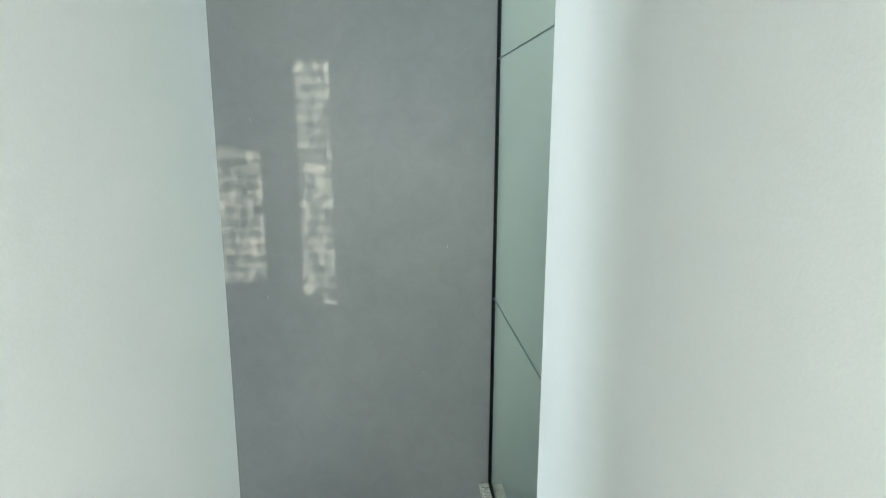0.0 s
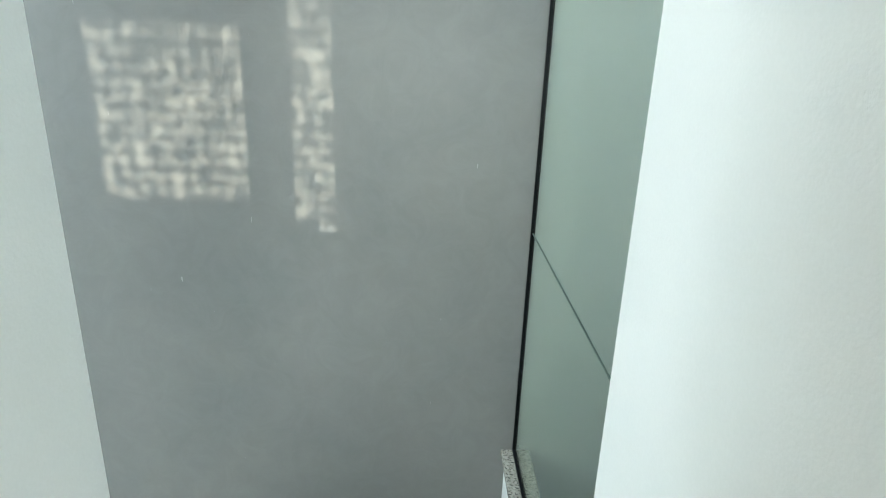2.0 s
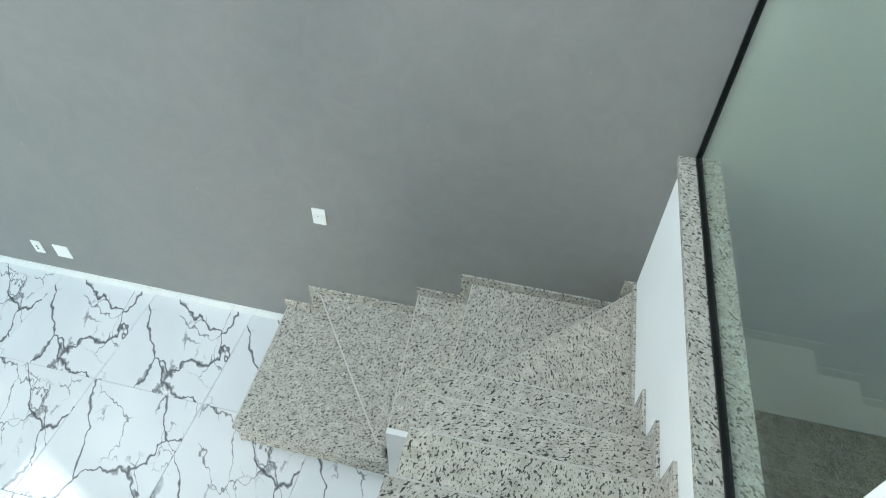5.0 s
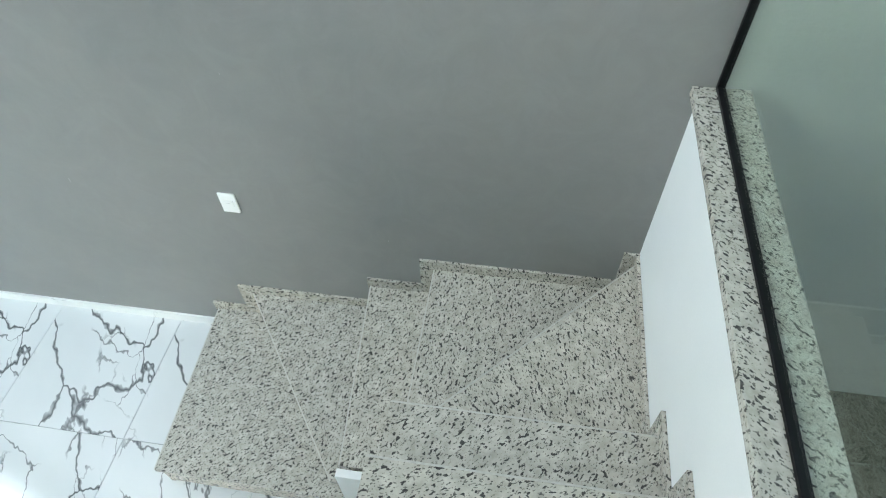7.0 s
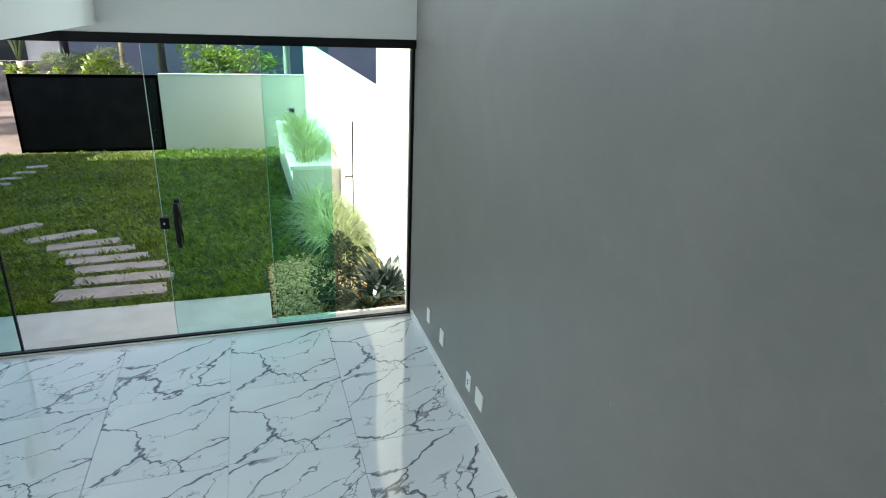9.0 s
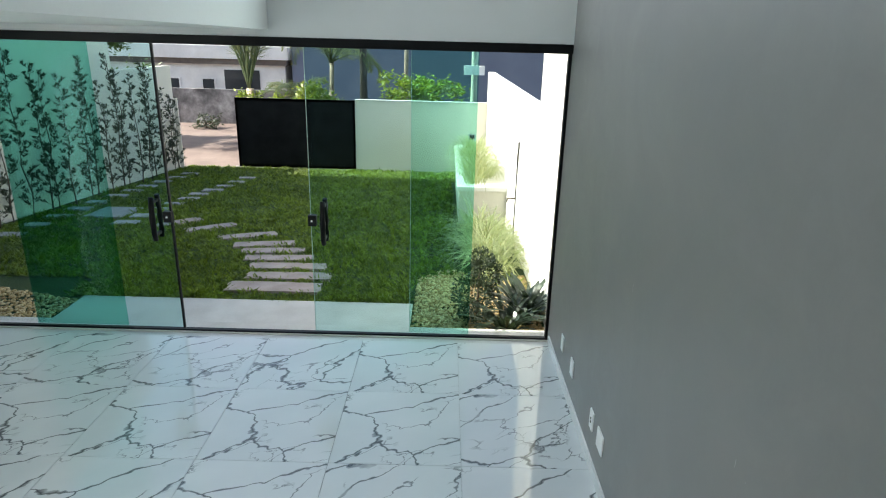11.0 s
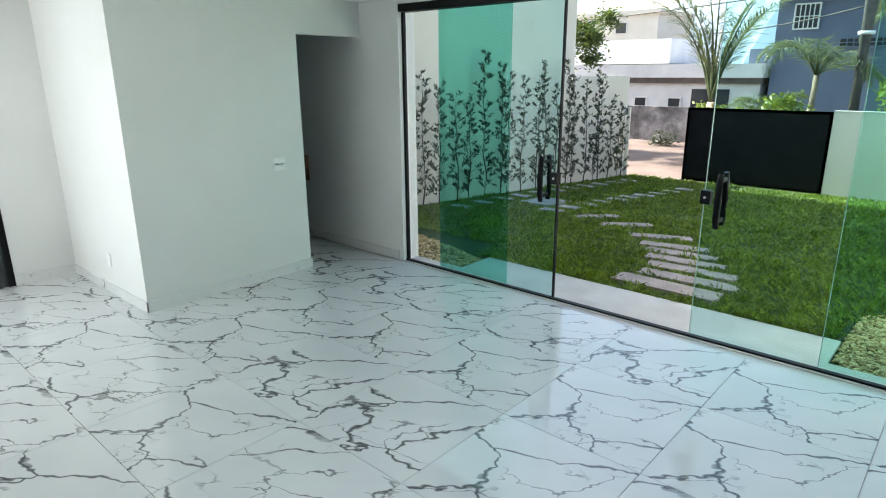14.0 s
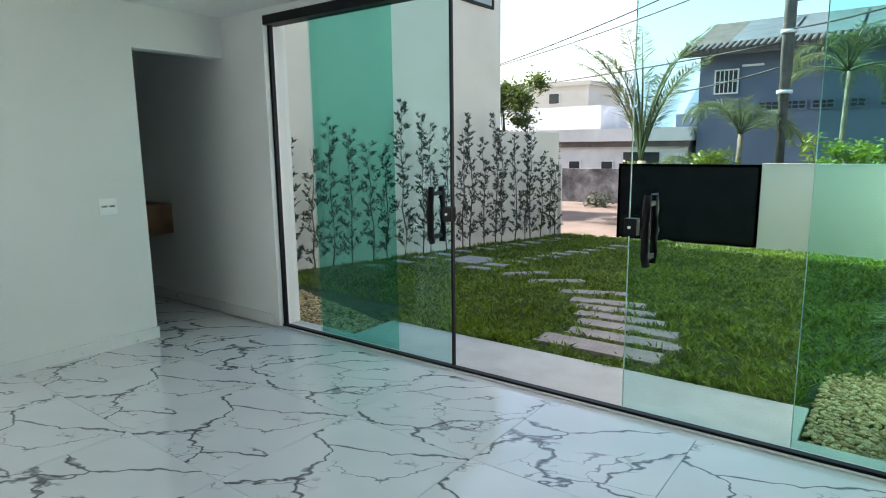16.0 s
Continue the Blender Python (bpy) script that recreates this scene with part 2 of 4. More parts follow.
SHRUB = leafy("bright_shrub_leaf", (0.08, 0.16, 0.02), (0.3, 0.36, 0.06))
STEM = mottled("brown_stem", (0.06, 0.045, 0.03), (0.12, 0.09, 0.06), 12, 0.8, 0.3, 60)


def pebbles():
    m = Mat("tan_pebble", (0.4, 0.34, 0.24), 0.8)
    m.color(m.ramp(m.island(), [(0, (0.26, 0.17, 0.06)), (0.5, (0.46, 0.33, 0.15)), (1, (0.62, 0.49, 0.27))]))
    return m.bump(m.noise(60, 3), 0.3).m


PEBBLE = pebbles()


def lawn_soil():
    m = Mat("lawn_ground", (0.05, 0.07, 0.02), 0.95)
    m.color(m.ramp(m.noise(2.5, 6, 0.7), [(0.3, (0.015, 0.035, 0.006)), (0.7, (0.035, 0.07, 0.014))]))
    return m.bump(m.noise(40, 4), 0.8, 0.02).m


LAWN = lawn_soil()


def stone_slab():
    m = Mat("ribbed_pinkish_paver", (0.5, 0.42, 0.38), 0.8)
    c = m.ramp(m.noise(4, 5), [(0.3, (0.29, 0.235, 0.21)), (0.7, (0.43, 0.36, 0.33))])
    w = m.t.nodes.new("ShaderNodeTexWave")
    w.inputs["Scale"].default_value = 9
    w.inputs["Distortion"].default_value = 1.5
    m.link(m.coord, w.inputs["Vector"])
    return m.color(m.mix(0.12, c, w.outputs[0], "OVERLAY")).bump(w.outputs[1], 0.5, 0.004).m


PAVER = stone_slab()
EDGE = mottled("polished_glass_edge", (0.4, 0.55, 0.47), (0.5, 0.62, 0.54), 3, 0.2, 0)


def pane_glass(name, tint, gloss=0.75):
    """Thin tinted pane: tinted see-through with a Fresnel-driven sheen."""
    m = bpy.data.materials.new(name)
    m.use_nodes = True
    t = m.node_tree
    t.nodes.remove(t.nodes["Principled BSDF"])
    tr = t.nodes.new("ShaderNodeBsdfTransparent")
    tr.inputs[0].default_value = (*tint, 1)
    gl = t.nodes.new("ShaderNodeBsdfGlossy")
    gl.inputs["Roughness"].default_value = 0.0
    fr = t.nodes.new("ShaderNodeFresnel")
    fr.inputs[0].default_value = 1.45
    k = t.nodes.new("ShaderNodeMath")
    k.operation = "MULTIPLY"
    k.inputs[1].default_value = gloss
    mx = t.nodes.new("ShaderNodeMixShader")
    t.links.new(fr.outputs[0], k.inputs[0])
    t.links.new(k.outputs[0], mx.inputs[0])
    t.links.new(tr.outputs[0], mx.inputs[1])
    t.links.new(gl.outputs[0], mx.inputs[2])
    t.links.new(mx.outputs[0], t.nodes["Material Output"].inputs[0])
    return m


# each pane has two faces, so light is tinted twice
GREENGLASS = pane_glass("green_tempered_glass", (0.57, 0.86, 0.79), 0.08)
MIDGLASS = pane_glass("mid_green_glass", (0.78, 0.95, 0.905), 0.08)
PALEGLASS = pane_glass("pale_green_glass", (0.82, 0.957, 0.945), 0.08)
CLEARGLASS = pane_glass("clear_glass", (0.97, 0.985, 0.97), 0.08)
STAIRGLASS = pane_glass("green_stair_glass", (0.94, 0.985, 0.935), 0.35)


def sun_patch_mask():
    """Added mask that lets the sun through in blotches, for the wall's sun patches."""
    m = bpy.data.materials.new("blotchy_sun_mask")
    m.use_nodes = True
    t = m.node_tree
    t.nodes.remove(t.nodes["Principled BSDF"])
    co = t.nodes.new("ShaderNodeTexCoord")
    mp = t.nodes.new("ShaderNodeMapping")
    mp.inputs["Scale"].default_value = (1.3, 1, 0.9)
    n = t.nodes.new("ShaderNodeTexNoise")
    n.inputs["Scale"].default_value = 13
    n.inputs["Detail"].default_value = 3
    n.inputs["Distortion"].default_value = 0.4
    add = t.nodes.new("ShaderNodeMath")
    add.operation = "MULTIPLY_ADD"
    add.inputs[1].default_value = 0.85
    grids = []
    for axis, scale in (("X", 3.4), ("Z", 3.9)):
        w = t.nodes.new("ShaderNodeTexWave")
        w.bands_direction = axis
        w.inputs["Scale"].default_value = scale
        w.inputs["Distortion"].default_value = 3.0
        w.inputs["Detail Scale"].default_value = 2.5
        t.links.new(co.outputs["Object"], w.inputs["Vector"])
        grids.append(w.outputs[1])
    cross = t.nodes.new("ShaderNodeMath")
    cross.operation = "MULTIPLY_ADD"
    cross.inputs[1].default_value = 0.07
    half = t.nodes.new("ShaderNodeMath")
    half.operation = "MULTIPLY"
    half.inputs[1].default_value = 0.12
    t.links.new(grids[1], half.inputs[0])
    t.links.new(grids[0], cross.inputs[0])
    t.links.new(half.outputs[0], cross.inputs[2])
    t.links.new(n.outputs[0], add.inputs[0])
    t.links.new(cross.outputs[0], add.inputs[2])
    r = t.nodes.new("ShaderNodeValToRGB")
    r.color_ramp.elements[0].position = 0.38
    r.color_ramp.elements[0].color = (0.12, 0.12, 0.12, 1)
    r.color_ramp.elements[1].position = 0.74
    r.color_ramp.elements[1].color = (0.62, 0.61, 0.58, 1)
    tr = t.nodes.new("ShaderNodeBsdfTransparent")
    t.links.new(co.outputs["Object"], mp.inputs[0])
    t.links.new(mp.outputs[0], n.inputs["Vector"])
    t.links.new(add.outputs[0], r.inputs[0])
    t.links.new(r.outputs[0], tr.inputs[0])
    t.links.new(tr.outputs[0], t.nodes["Material Output"].inputs[0])
    return m


SUN_MASK = sun_patch_mask()


# ---------- building helpers ----------
def box(bm, x0, x1, y0, y1, z0, z1, bevel=0.0):
    r = bmesh.ops.create_cube(bm, size=1.0)
    vs = r["verts"]
    for v in vs:
        v.co = Vector(((x0 + x1) / 2 + v.co.x * (x1 - x0), (y0 + y1) / 2 + v.co.y * (y1 - y0), (z0 + z1) / 2 + v.co.z * (z1 - z0)))
    if bevel:
        es = list({e for v in vs for e in v.link_edges})
        bmesh.ops.bevel(bm, geom=es, offset=bevel, segments=2, affect="EDGES", profile=0.6)


def boxes(*dims, bevel=0.0):
    bm = bmesh.new()
    for d in dims:
        box(bm, *d, bevel=bevel)
    return bm


def prism(bm, poly, z0, z1):
    lo = [bm.verts.new((x, y, z0)) for x, y in poly]
    hi = [bm.verts.new((x, y, z1)) for x, y in poly]
    n = len(poly)
    bm.faces.new(hi)
    bm.faces.new(lo[::-1])
    for i in range(n):
        bm.faces.new((lo[i], lo[(i + 1) % n], hi[(i + 1) % n], hi[i]))
    bmesh.ops.recalc_face_normals(bm, faces=bm.faces[:])


def tube(bm, pts, radii, sides=8):
    """A tapered tube through the given points."""
    rings = []
    for i, p in enumerate(pts):
        p = Vector(p)
        a, b = Vector(pts[max(i - 1, 0)]), Vector(pts[min(i + 1, len(pts) - 1)])
        q = (b - a).to_track_quat("Z", "Y")
        r = radii[i] if hasattr(radii, "__len__") else radii
        rings.append([bm.verts.new(p + q @ Vector((r * math.cos(k * math.tau / sides), r * math.sin(k * math.tau / sides), 0))) for k in range(sides)])
    for a, b in zip(rings, rings[1:]):
        for k in range(sides):
            f = bm.faces.new((a[k], a[(k + 1) % sides], b[(k + 1) % sides], b[k]))
            f.smooth = True
    bm.faces.new(rings[0][::-1])
    bm.faces.new(rings[-1])


def mesh_of(name, bm, material):
    me = bpy.data.meshes.new(name)
    bm.to_mesh(me)
    bm.free()
    me.materials.append(material)
    return me


def solid(name, bm, material, label="", category="", group="", kind=""):
    return tagged(new(name, mesh_of(name, bm, material)), label, category, group, kind)


def structure(name, bm, material, label=""):
    return solid(name, bm, material, label, name.split("_")[0], "", "structure")


def thing(name, at, label, category, group="", kind=""):
    e = new(name)
    e.location = at
    e.empty_display_size = 0.1
    return tagged(e, label, category, group, kind)


def place_of(ob):
    m = Matrix.Translation(ob.location)
    return place_of(ob.parent) @ ob.matrix_parent_inverse @ m if ob.parent else m


def adopt(ob, parent):
    ob.parent = parent
    ob.matrix_parent_inverse = place_of(parent).inverted()
    return ob


def part(name, bm, material, parent, label=""):
    return adopt(tagged(new(name, mesh_of(name, bm, material)), label), parent)


def raw(name, verts, faces, material):
    me = bpy.data.meshes.new(name)
    me.from_pydata(verts, [], faces)
    me.materials.append(material)
    me.update()
    return me


def raw_part(name, verts, faces, material, parent, label=""):
    return adopt(tagged(new(name, raw(name, verts, faces, material)), label), parent)


def blade(vs, fs, base, heading, length, width, droop, lift, segs=5):
    """A strap leaf that rises and arches over."""
    x, y, z = base
    c, s = math.cos(heading), math.sin(heading)
    a = lift
    n0 = len(vs)
    for i in range(segs + 1):
        k = i / segs
        w = width * (0.6 + 0.9 * k) * (1 - k) ** 0.6 if k < 1 else 0.0
        vs.append((x - s * w / 2, y + c * w / 2, z))
        vs.append((x + s * w / 2, y - c * w / 2, z))
        step = length / segs
        x += c * math.cos(a) * step
        y += s * math.cos(a) * step
        z += math.sin(a) * step
        a -= droop / segs
    for i in range(segs):
        j = n0 + 2 * i
        fs.append((j, j + 1, j + 3, j + 2))


def leaf(vs, fs, p, direction, length, width, tilt):
    """A small lens-shaped leaf with a fold."""
    d = Vector(direction).normalized()
    side = d.cross(Vector((0, 0, 1)))
    side = side.normalized() if side.length > 1e-3 else Vector((1, 0, 0))
    up = side.cross(d)
    side = side * math.cos(tilt) + up * math.sin(tilt)
    p = Vector(p)
    n = len(vs)
    vs.extend([tuple(p), tuple(p + d * length * 0.5 + side * width / 2), tuple(p + d * length), tuple(p + d * length * 0.5 - side * width / 2)])
    fs.append((n, n + 1, n + 2, n + 3))


rng = random.Random(7)
GX = -5.7


def ground_z(x):
    """The lawn falls gently towards the street."""
    if x > GX:
        return -0.23
    return -0.23 - 0.0604 * (GX - max(x, -15.3))

# ---------- the house shell ----------
FX, SOUTH, CEILZ, TOP, UPPER = -4.55, -6.78, 2.4, 7.2, 3.0
structure("wall_north", boxes((FX - 0.2, 1.17, 0, 0.2, -0.3, TOP)), GREY, "tall grey burnt-cement painted wall beside the stair")
structure("wall_light_well", boxes((1.17, 4.2, 0.0, 0.2, -0.3, 6.0)), SHAFT, "pale plastered wall of the light well")
structure("wall_light_well_end", boxes((4.0, 4.2, -4.0, 0, -0.3, 6.0)), SHAFT, "pale plastered wall of the light well")
# unseen back wall, its height and upper end piece added to block the sun
structure("wall_light_well_back", boxes((1.3, 4.2, -4.2, -4.0, -0.3, 9.5), (1.05, 1.3, -4.2, -4.0, 5.41, 9.5)), SHAFT, "pale plastered wall of the light well")
structure("ground_light_well", boxes((1.3, 4.0, -4.0, 0, -0.1, 0.1)), SOIL, "dark mossy ground of the light well")
# the opening from z 3.1 to 6.8 is assumed, holding the void's fill lamp
bm = boxes((FX - 0.2, FX, -7.1, -4.72, -0.3, TOP), (FX - 0.2, FX, -4.72, -2.1, 2.35, TOP), (FX - 0.2, FX, -2.1, 0.0, 2.35, 3.1), (FX - 0.2, FX, -2.1, 0.0, 6.8, TOP), (FX - 0.2, FX, -0.25, 0.0, 3.1, 6.8))
structure("wall_facade", bm, WHITE, "white painted facade wall over the glass doors")
bm = boxes((-3.83, -2.29, -5.37, -5.25, 0, CEILZ), (FX, -3.83, -5.37, -5.25, 2.1, CEILZ))
structure("wall_passage", bm, WHITE, "white painted wall with an open doorway")
structure("wall_recess", boxes((-2.41, -2.29, SOUTH, -5.37, 0, CEILZ)), WHITE, "white painted return wall")
structure("wall_passage_end", boxes((FX, -2.41, -7.1, -6.92, 0, 2.6)), WHITE, "white painted end wall of the passage")
# the door opening's width is assumed, letting sun bounce into the room
bm = boxes((-2.41, -1.8, -6.92, SOUTH, 0, CEILZ), (-1.8, 0.95, -6.92, SOUTH, 2.1, CEILZ), (0.95, 1.045, -6.92, SOUTH, 0, CEILZ))
structure("wall_south", bm, WHITE, "white painted wall with a garden door opening")
structure("wall_stair_side", boxes((-0.19, -0.04, -3.45, -2.29, 0, 5.25), (-0.19, -0.04, -6.92, -3.45, 2.6, 5.25)), WHITE, "white painted wall beside the stair")
bm = boxes((1.045, 1.3, -6.92, -2.41, 0, 5.4), (1.045, 1.3, -2.41, -1.91, 0, TOP), (1.115, 1.255, -1.91, 0, -0.2, 1.885))
structure("wall_east", bm, WHITE, "white painted wall, low under the stair glass")
# its unseen window opening is assumed, for the hall's fill lamp
structure("wall_upper_end", boxes((-0.07, 1.045, -6.92, -6.8, 2.6, 3.5), (-0.07, 1.03, -6.92, -6.8, 5.1, 5.25), (-0.07, 0.03, -6.92, -6.8, 3.5, 5.1), (0.93, 1.03, -6.92, -6.8, 3.5, 5.1)), WHITE, "white painted end wall of the upper hall")
# wall over the void; two unseen openings near the roof added for sun patches
Y0, Y1 = -2.41, -2.29
wx = [(-4.55, -1.2), (-0.42, -0.18), (0.04, 1.1)]
bm = boxes(*[(a, b, Y0, Y1, 5.25, TOP) for a, b in wx])
box(bm, -1.2, -0.42, Y0, Y1, 6.35, TOP)
box(bm, -0.18, 0.04, Y0, Y1, 6.9, TOP)
box(bm, FX, -0.19, Y0, -2.18, 2.6, 5.25)
structure("wall_upper", bm, WHITE, "white painted wall over the stair void")
for n, (a, b, zt) in enumerate(((-1.2, -0.42, 6.35), (-0.18, 0.04, 6.9)), 1):
    w = thing(f"window_{n}", (a, -2.35, 5.25), "unseen high opening added to throw the wall's sun patches", "window", "high lights", "structure")
    p = part("pane", boxes((a, b, -2.353, -2.347, 5.25, zt)), SUN_MASK, w, "blotchy mask shaping the sun patches")
structure("ceiling", boxes((FX, -0.19, SOUTH - 0.1, -2.18, CEILZ, 2.6), (-0.19, 1.045, SOUTH - 0.1, -3.45, CEILZ, 2.6)), CEIL, "white ceiling under the upper floor")
structure("ceiling_upper", boxes((FX - 0.2, 1.3, -2.41, 0.2, TOP, TOP + 0.15)), CEIL, "white ceiling over the stair void")
structure("ceiling_hall", boxes((-0.19, 1.3, -6.92, -2.41, 5.25, 5.29)), CEIL, "white ceiling of the upper hall")
structure("ceiling_passage", boxes((FX, -2.41, -6.92, -5.37, CEILZ + 0.005, 2.595)), CEIL, "white ceiling of the passage")
structure("roof", boxes((FX - 0.2, -0.19, -7.1, -2.41, 5.25, 5.29)), CEIL, "flat white roof slab")
structure("wall_upper_south", boxes((FX - 0.2, -0.19, -7.1, -6.95, 2.6, 5.25)), PLASTER, "white rendered rear wall")
structure("floor_hall", boxes((-0.07, 1.03, -6.8, -3.3, 2.8, UPPER)), GRANITE, "granite floor of the upper hall")
floor = structure("floor", boxes((FX - 0.2, 1.09, -7.1, 0.0, -0.3, -0.012)), GROUT, "white marble-look porcelain floor with grey veins")

# white render strip outside the glass and the outer door jamb
structure("trim_jamb", boxes((FX - 0.19, FX + 0.012, -4.76, -4.715, 0, 2.36)), WHITE, "cream painted door jamb")

# skirting of the same porcelain
SKV = Mat("skirting_porcelain", (0.78, 0.78, 0.77), 0.12)
SKV.color(SKV.ramp(SKV.noise(4, 8, 0.7, distortion=2.0), [(0.33, (0.3, 0.3, 0.31)), (0.38, (0.76, 0.765, 0.76)), (0.7, (0.8, 0.8, 0.79))]))
SKIRT = SKV.m
for name, d in (("baseboard_passage", (-3.84, -2.28, -5.25, -5.238, 0, 0.085)), ("baseboard_recess", (-2.29, -2.278, SOUTH, -5.238, 0, 0.085)),
                ("baseboard_south", (-2.278, -1.8, SOUTH, SOUTH + 0.012, 0, 0.085)), ("baseboard_facade", (FX, FX + 0.012, -6.92, -4.78, 0, 0.085)),
                ("baseboard_end", (FX + 0.012, -2.41, -6.92, -6.908, 0, 0.085)), ("baseboard_north", (FX + 0.05, -1.1, -0.012, 0, 0, 0.07))):
    structure(name, boxes(d), SKIRT, "low porcelain skirting with grey veins")

# ---------- glass doors ----------
structure("trim_threshold", boxes((-4.75, -4.61, -4.72, 0, -0.25, -0.004), (-4.57, -4.55, -4.72, 0, -0.25, -0.002)), CONCRETE, "pale stone threshold")
doors = thing("door_1", (FX, -2.4, 0), "wide sliding doors of green glass in black frames, standing open", "glass door", kind="structure")
part("track", boxes((-4.66, -4.54, -4.72, 0, 2.285, 2.35), bevel=0.004), BLACK, doors, "black top track")
part("sill", boxes((-4.61, -4.57, -4.72, 0, -0.012, 0.012), bevel=0.002), BLACK, doors, "black bottom track")
part("jamb", boxes((-4.62, -4.575, -0.022, 0, 0.0, 2.285)), BLACK, doors)
part("jamb", boxes((-4.61, -4.58, -4.715, -4.69, 0.0, 2.285)), BLACK, doors)
for nm, x, a, b, mat, bright in (("fixed_pane", -4.632, -4.69, -4.25, CLEARGLASS, 0), ("sliding_pane", -4.61, -4.29, -3.53, GREENGLASS, 0), ("sliding_pane", -4.588, -4.28, -3.05, PALEGLASS, 0),
                                 ("sliding_pane", -4.588, -1.945, -0.665, PALEGLASS, 1), ("sliding_pane", -4.61, -1.16, -0.665, MIDGLASS, 1), ("fixed_pane", -4.632, -0.72, -0.028, CLEARGLASS, 0)):
    p = part(nm, boxes((x - 0.004, x + 0.004, a, b, 0.018, 2.285)), mat, doors, "green tempered glass pane")
    p.visible_shadow = False
    if a == -4.28:
        part("edge_profile", boxes((-4.6, -4.578, -3.056, -3.04, 0.018, 2.285), bevel=0.002), BLACK, p, "black closing stile")
    if bright:
        edge = a if bright == 1 else b
        part("polished_edge", boxes((x - 0.0045, x + 0.0045, edge - 0.002, edge + 0.002, 0.018, 2.285)), EDGE, p, "pale polished glass edge")


def handle(parent, y, side):
    bm = bmesh.new()
    for sx in (1, -1):
        x = -4.588 + sx * 0.05
        pts = [(x, y, 0.80), (x + 0.012 * sx, y, 0.86), (x + 0.018 * sx, y, 0.97), (x + 0.012 * sx, y, 1.08), (x, y, 1.15)]
        tube(bm, pts, [0.019, 0.022, 0.025, 0.022, 0.019], 10)
    h = part("pull_handle", bm, BLACK, parent, "black curved pull handle")
    part("standoff", boxes((-4.64, -4.536, y - 0.012, y + 0.012, 0.83, 0.855), (-4.64, -4.536, y - 0.012, y + 0.012, 1.095, 1.12), bevel=0.003), BLACK, h)
    part("lock_case", boxes((-4.615, -4.56, y - side * 0.095 - 0.03, y - side * 0.095 + 0.035, 0.94, 1.03), bevel=0.006), BLACK, h, "black lock case")
    bm = bmesh.new()
    tube(bm, [(-4.562, y - side * 0.095, 0.985), (-4.555, y - side * 0.095, 0.985)], 0.008, 10)
    part("lock_cylinder", bm, PLASTIC, h)


handle(doors, -3.17, -1)
handle(doors, -1.84, 1)

# rear garden door standing open; dark leaves added to bound the sun patch
bd = thing("door_2", (-0.6, SOUTH, 0), "half-open dark glass garden door in a black frame", "glass door", kind="structure")
part("frame", boxes((-1.8, -1.75, -6.84, -6.775, 0, 2.1), (0.9, 0.95, -6.84, -6.775, 0, 2.1), (-1.75, 0.9, -6.84, -6.775, 2.05, 2.1)), BLACK, bd)
for a, b in ((-1.75, -1.15), (-1.15, -0.52)):
    part("leaf", boxes((a, b, -6.815, -6.805, 0.0, 2.05)), DARKGLASS, bd, "opaque dark leaf added to bound the floor's sun patch")
structure("ground_rear", boxes((-4, 1.3, -9.5, -6.92, -0.3, -0.03)), CONCRETE, "pale concrete rear yard")


# ---------- stair ----------
R, GO = 0.2, 0.262
stair = thing("staircase", (0.5, -1.5, 0), "winding staircase clad in speckled grey granite", "staircase", kind="structure")
XI, XW, YN = 0.225, 1.115, -0.885


def tread(poly, k, name="tread"):
    bm = bmesh.new()
    prism(bm, poly, k * R - 0.028, k * R)
    part(name, bm, GRANITE, stair)


def riser(a, b, k):
    """A granite riser under the nosing line from a to b."""
    a, b = Vector((*a, 0)), Vector((*b, 0))
    n = (b - a).cross(Vector((0, 0, 1))).normalized() * 0.02
    bm = bmesh.new()
    prism(bm, [tuple(a.xy), tuple(b.xy), tuple((b + n).xy), tuple((a + n).xy)], (k - 1) * R, k * R - 0.028)
    part("riser", bm, GRANITE, stair)


def nosing(a, b, k):
    """A paler strip on the front edge of a tread, from a to b."""
    a, b = Vector((*a, 0)), Vector((*b, 0))
    n = (b - a).cross(Vector((0, 0, 1))).normalized()
    a, b, w = a - n * 0.0015, b - n * 0.0015, n * 0.006
    bm = bmesh.new()
    prism(bm, [tuple(a.xy), tuple(b.xy), tuple((b + w).xy), tuple((a + w).xy)], k * R - 0.026, k * R + 0.0015)
    part("nosing", bm, PALE_EDGE, stair, "paler strip on the tread edge")


core = mottled("white_stair_render", (0.74, 0.74, 0.73), (0.8, 0.8, 0.79), 2, 0.7, 0.1)
tread([(-1.06, -0.002), (-1.02, -0.94), (-0.07, -0.95), (0.23, -0.945), (0.23, -0.002)], 1)
riser((-1.01, -0.925), (-1.045, -0.002), 1)
riser((0.13, -0.93), (-1.01, -0.92), 1)
tread([(-0.805, -0.002), (-0.115, -0.93), (0.23, -0.93), (0.23, -0.002)], 2)
riser((-0.095, -0.915), (-0.775, -0.002), 2)
tread([(-0.12, -0.002), (-0.045, -0.92), (0.23, -0.92), (0.23, -0.002)], 3)
riser((-0.02, -0.905), (-0.095, -0.002), 3)
tread([(XI - 0.01, -0.002), (XI - 0.01, YN - 0.02), (XW, YN - 0.02), (XW, -0.002)], 4)
riser((XI + 0.012, YN), (XI + 0.012, -0.002), 4)
tread([(XI + 0.02, YN - 0.02), (XW, YN - 0.02), (XW, -0.012)], 5)
riser((XI + 0.05, YN), (XW, -0.03), 5)
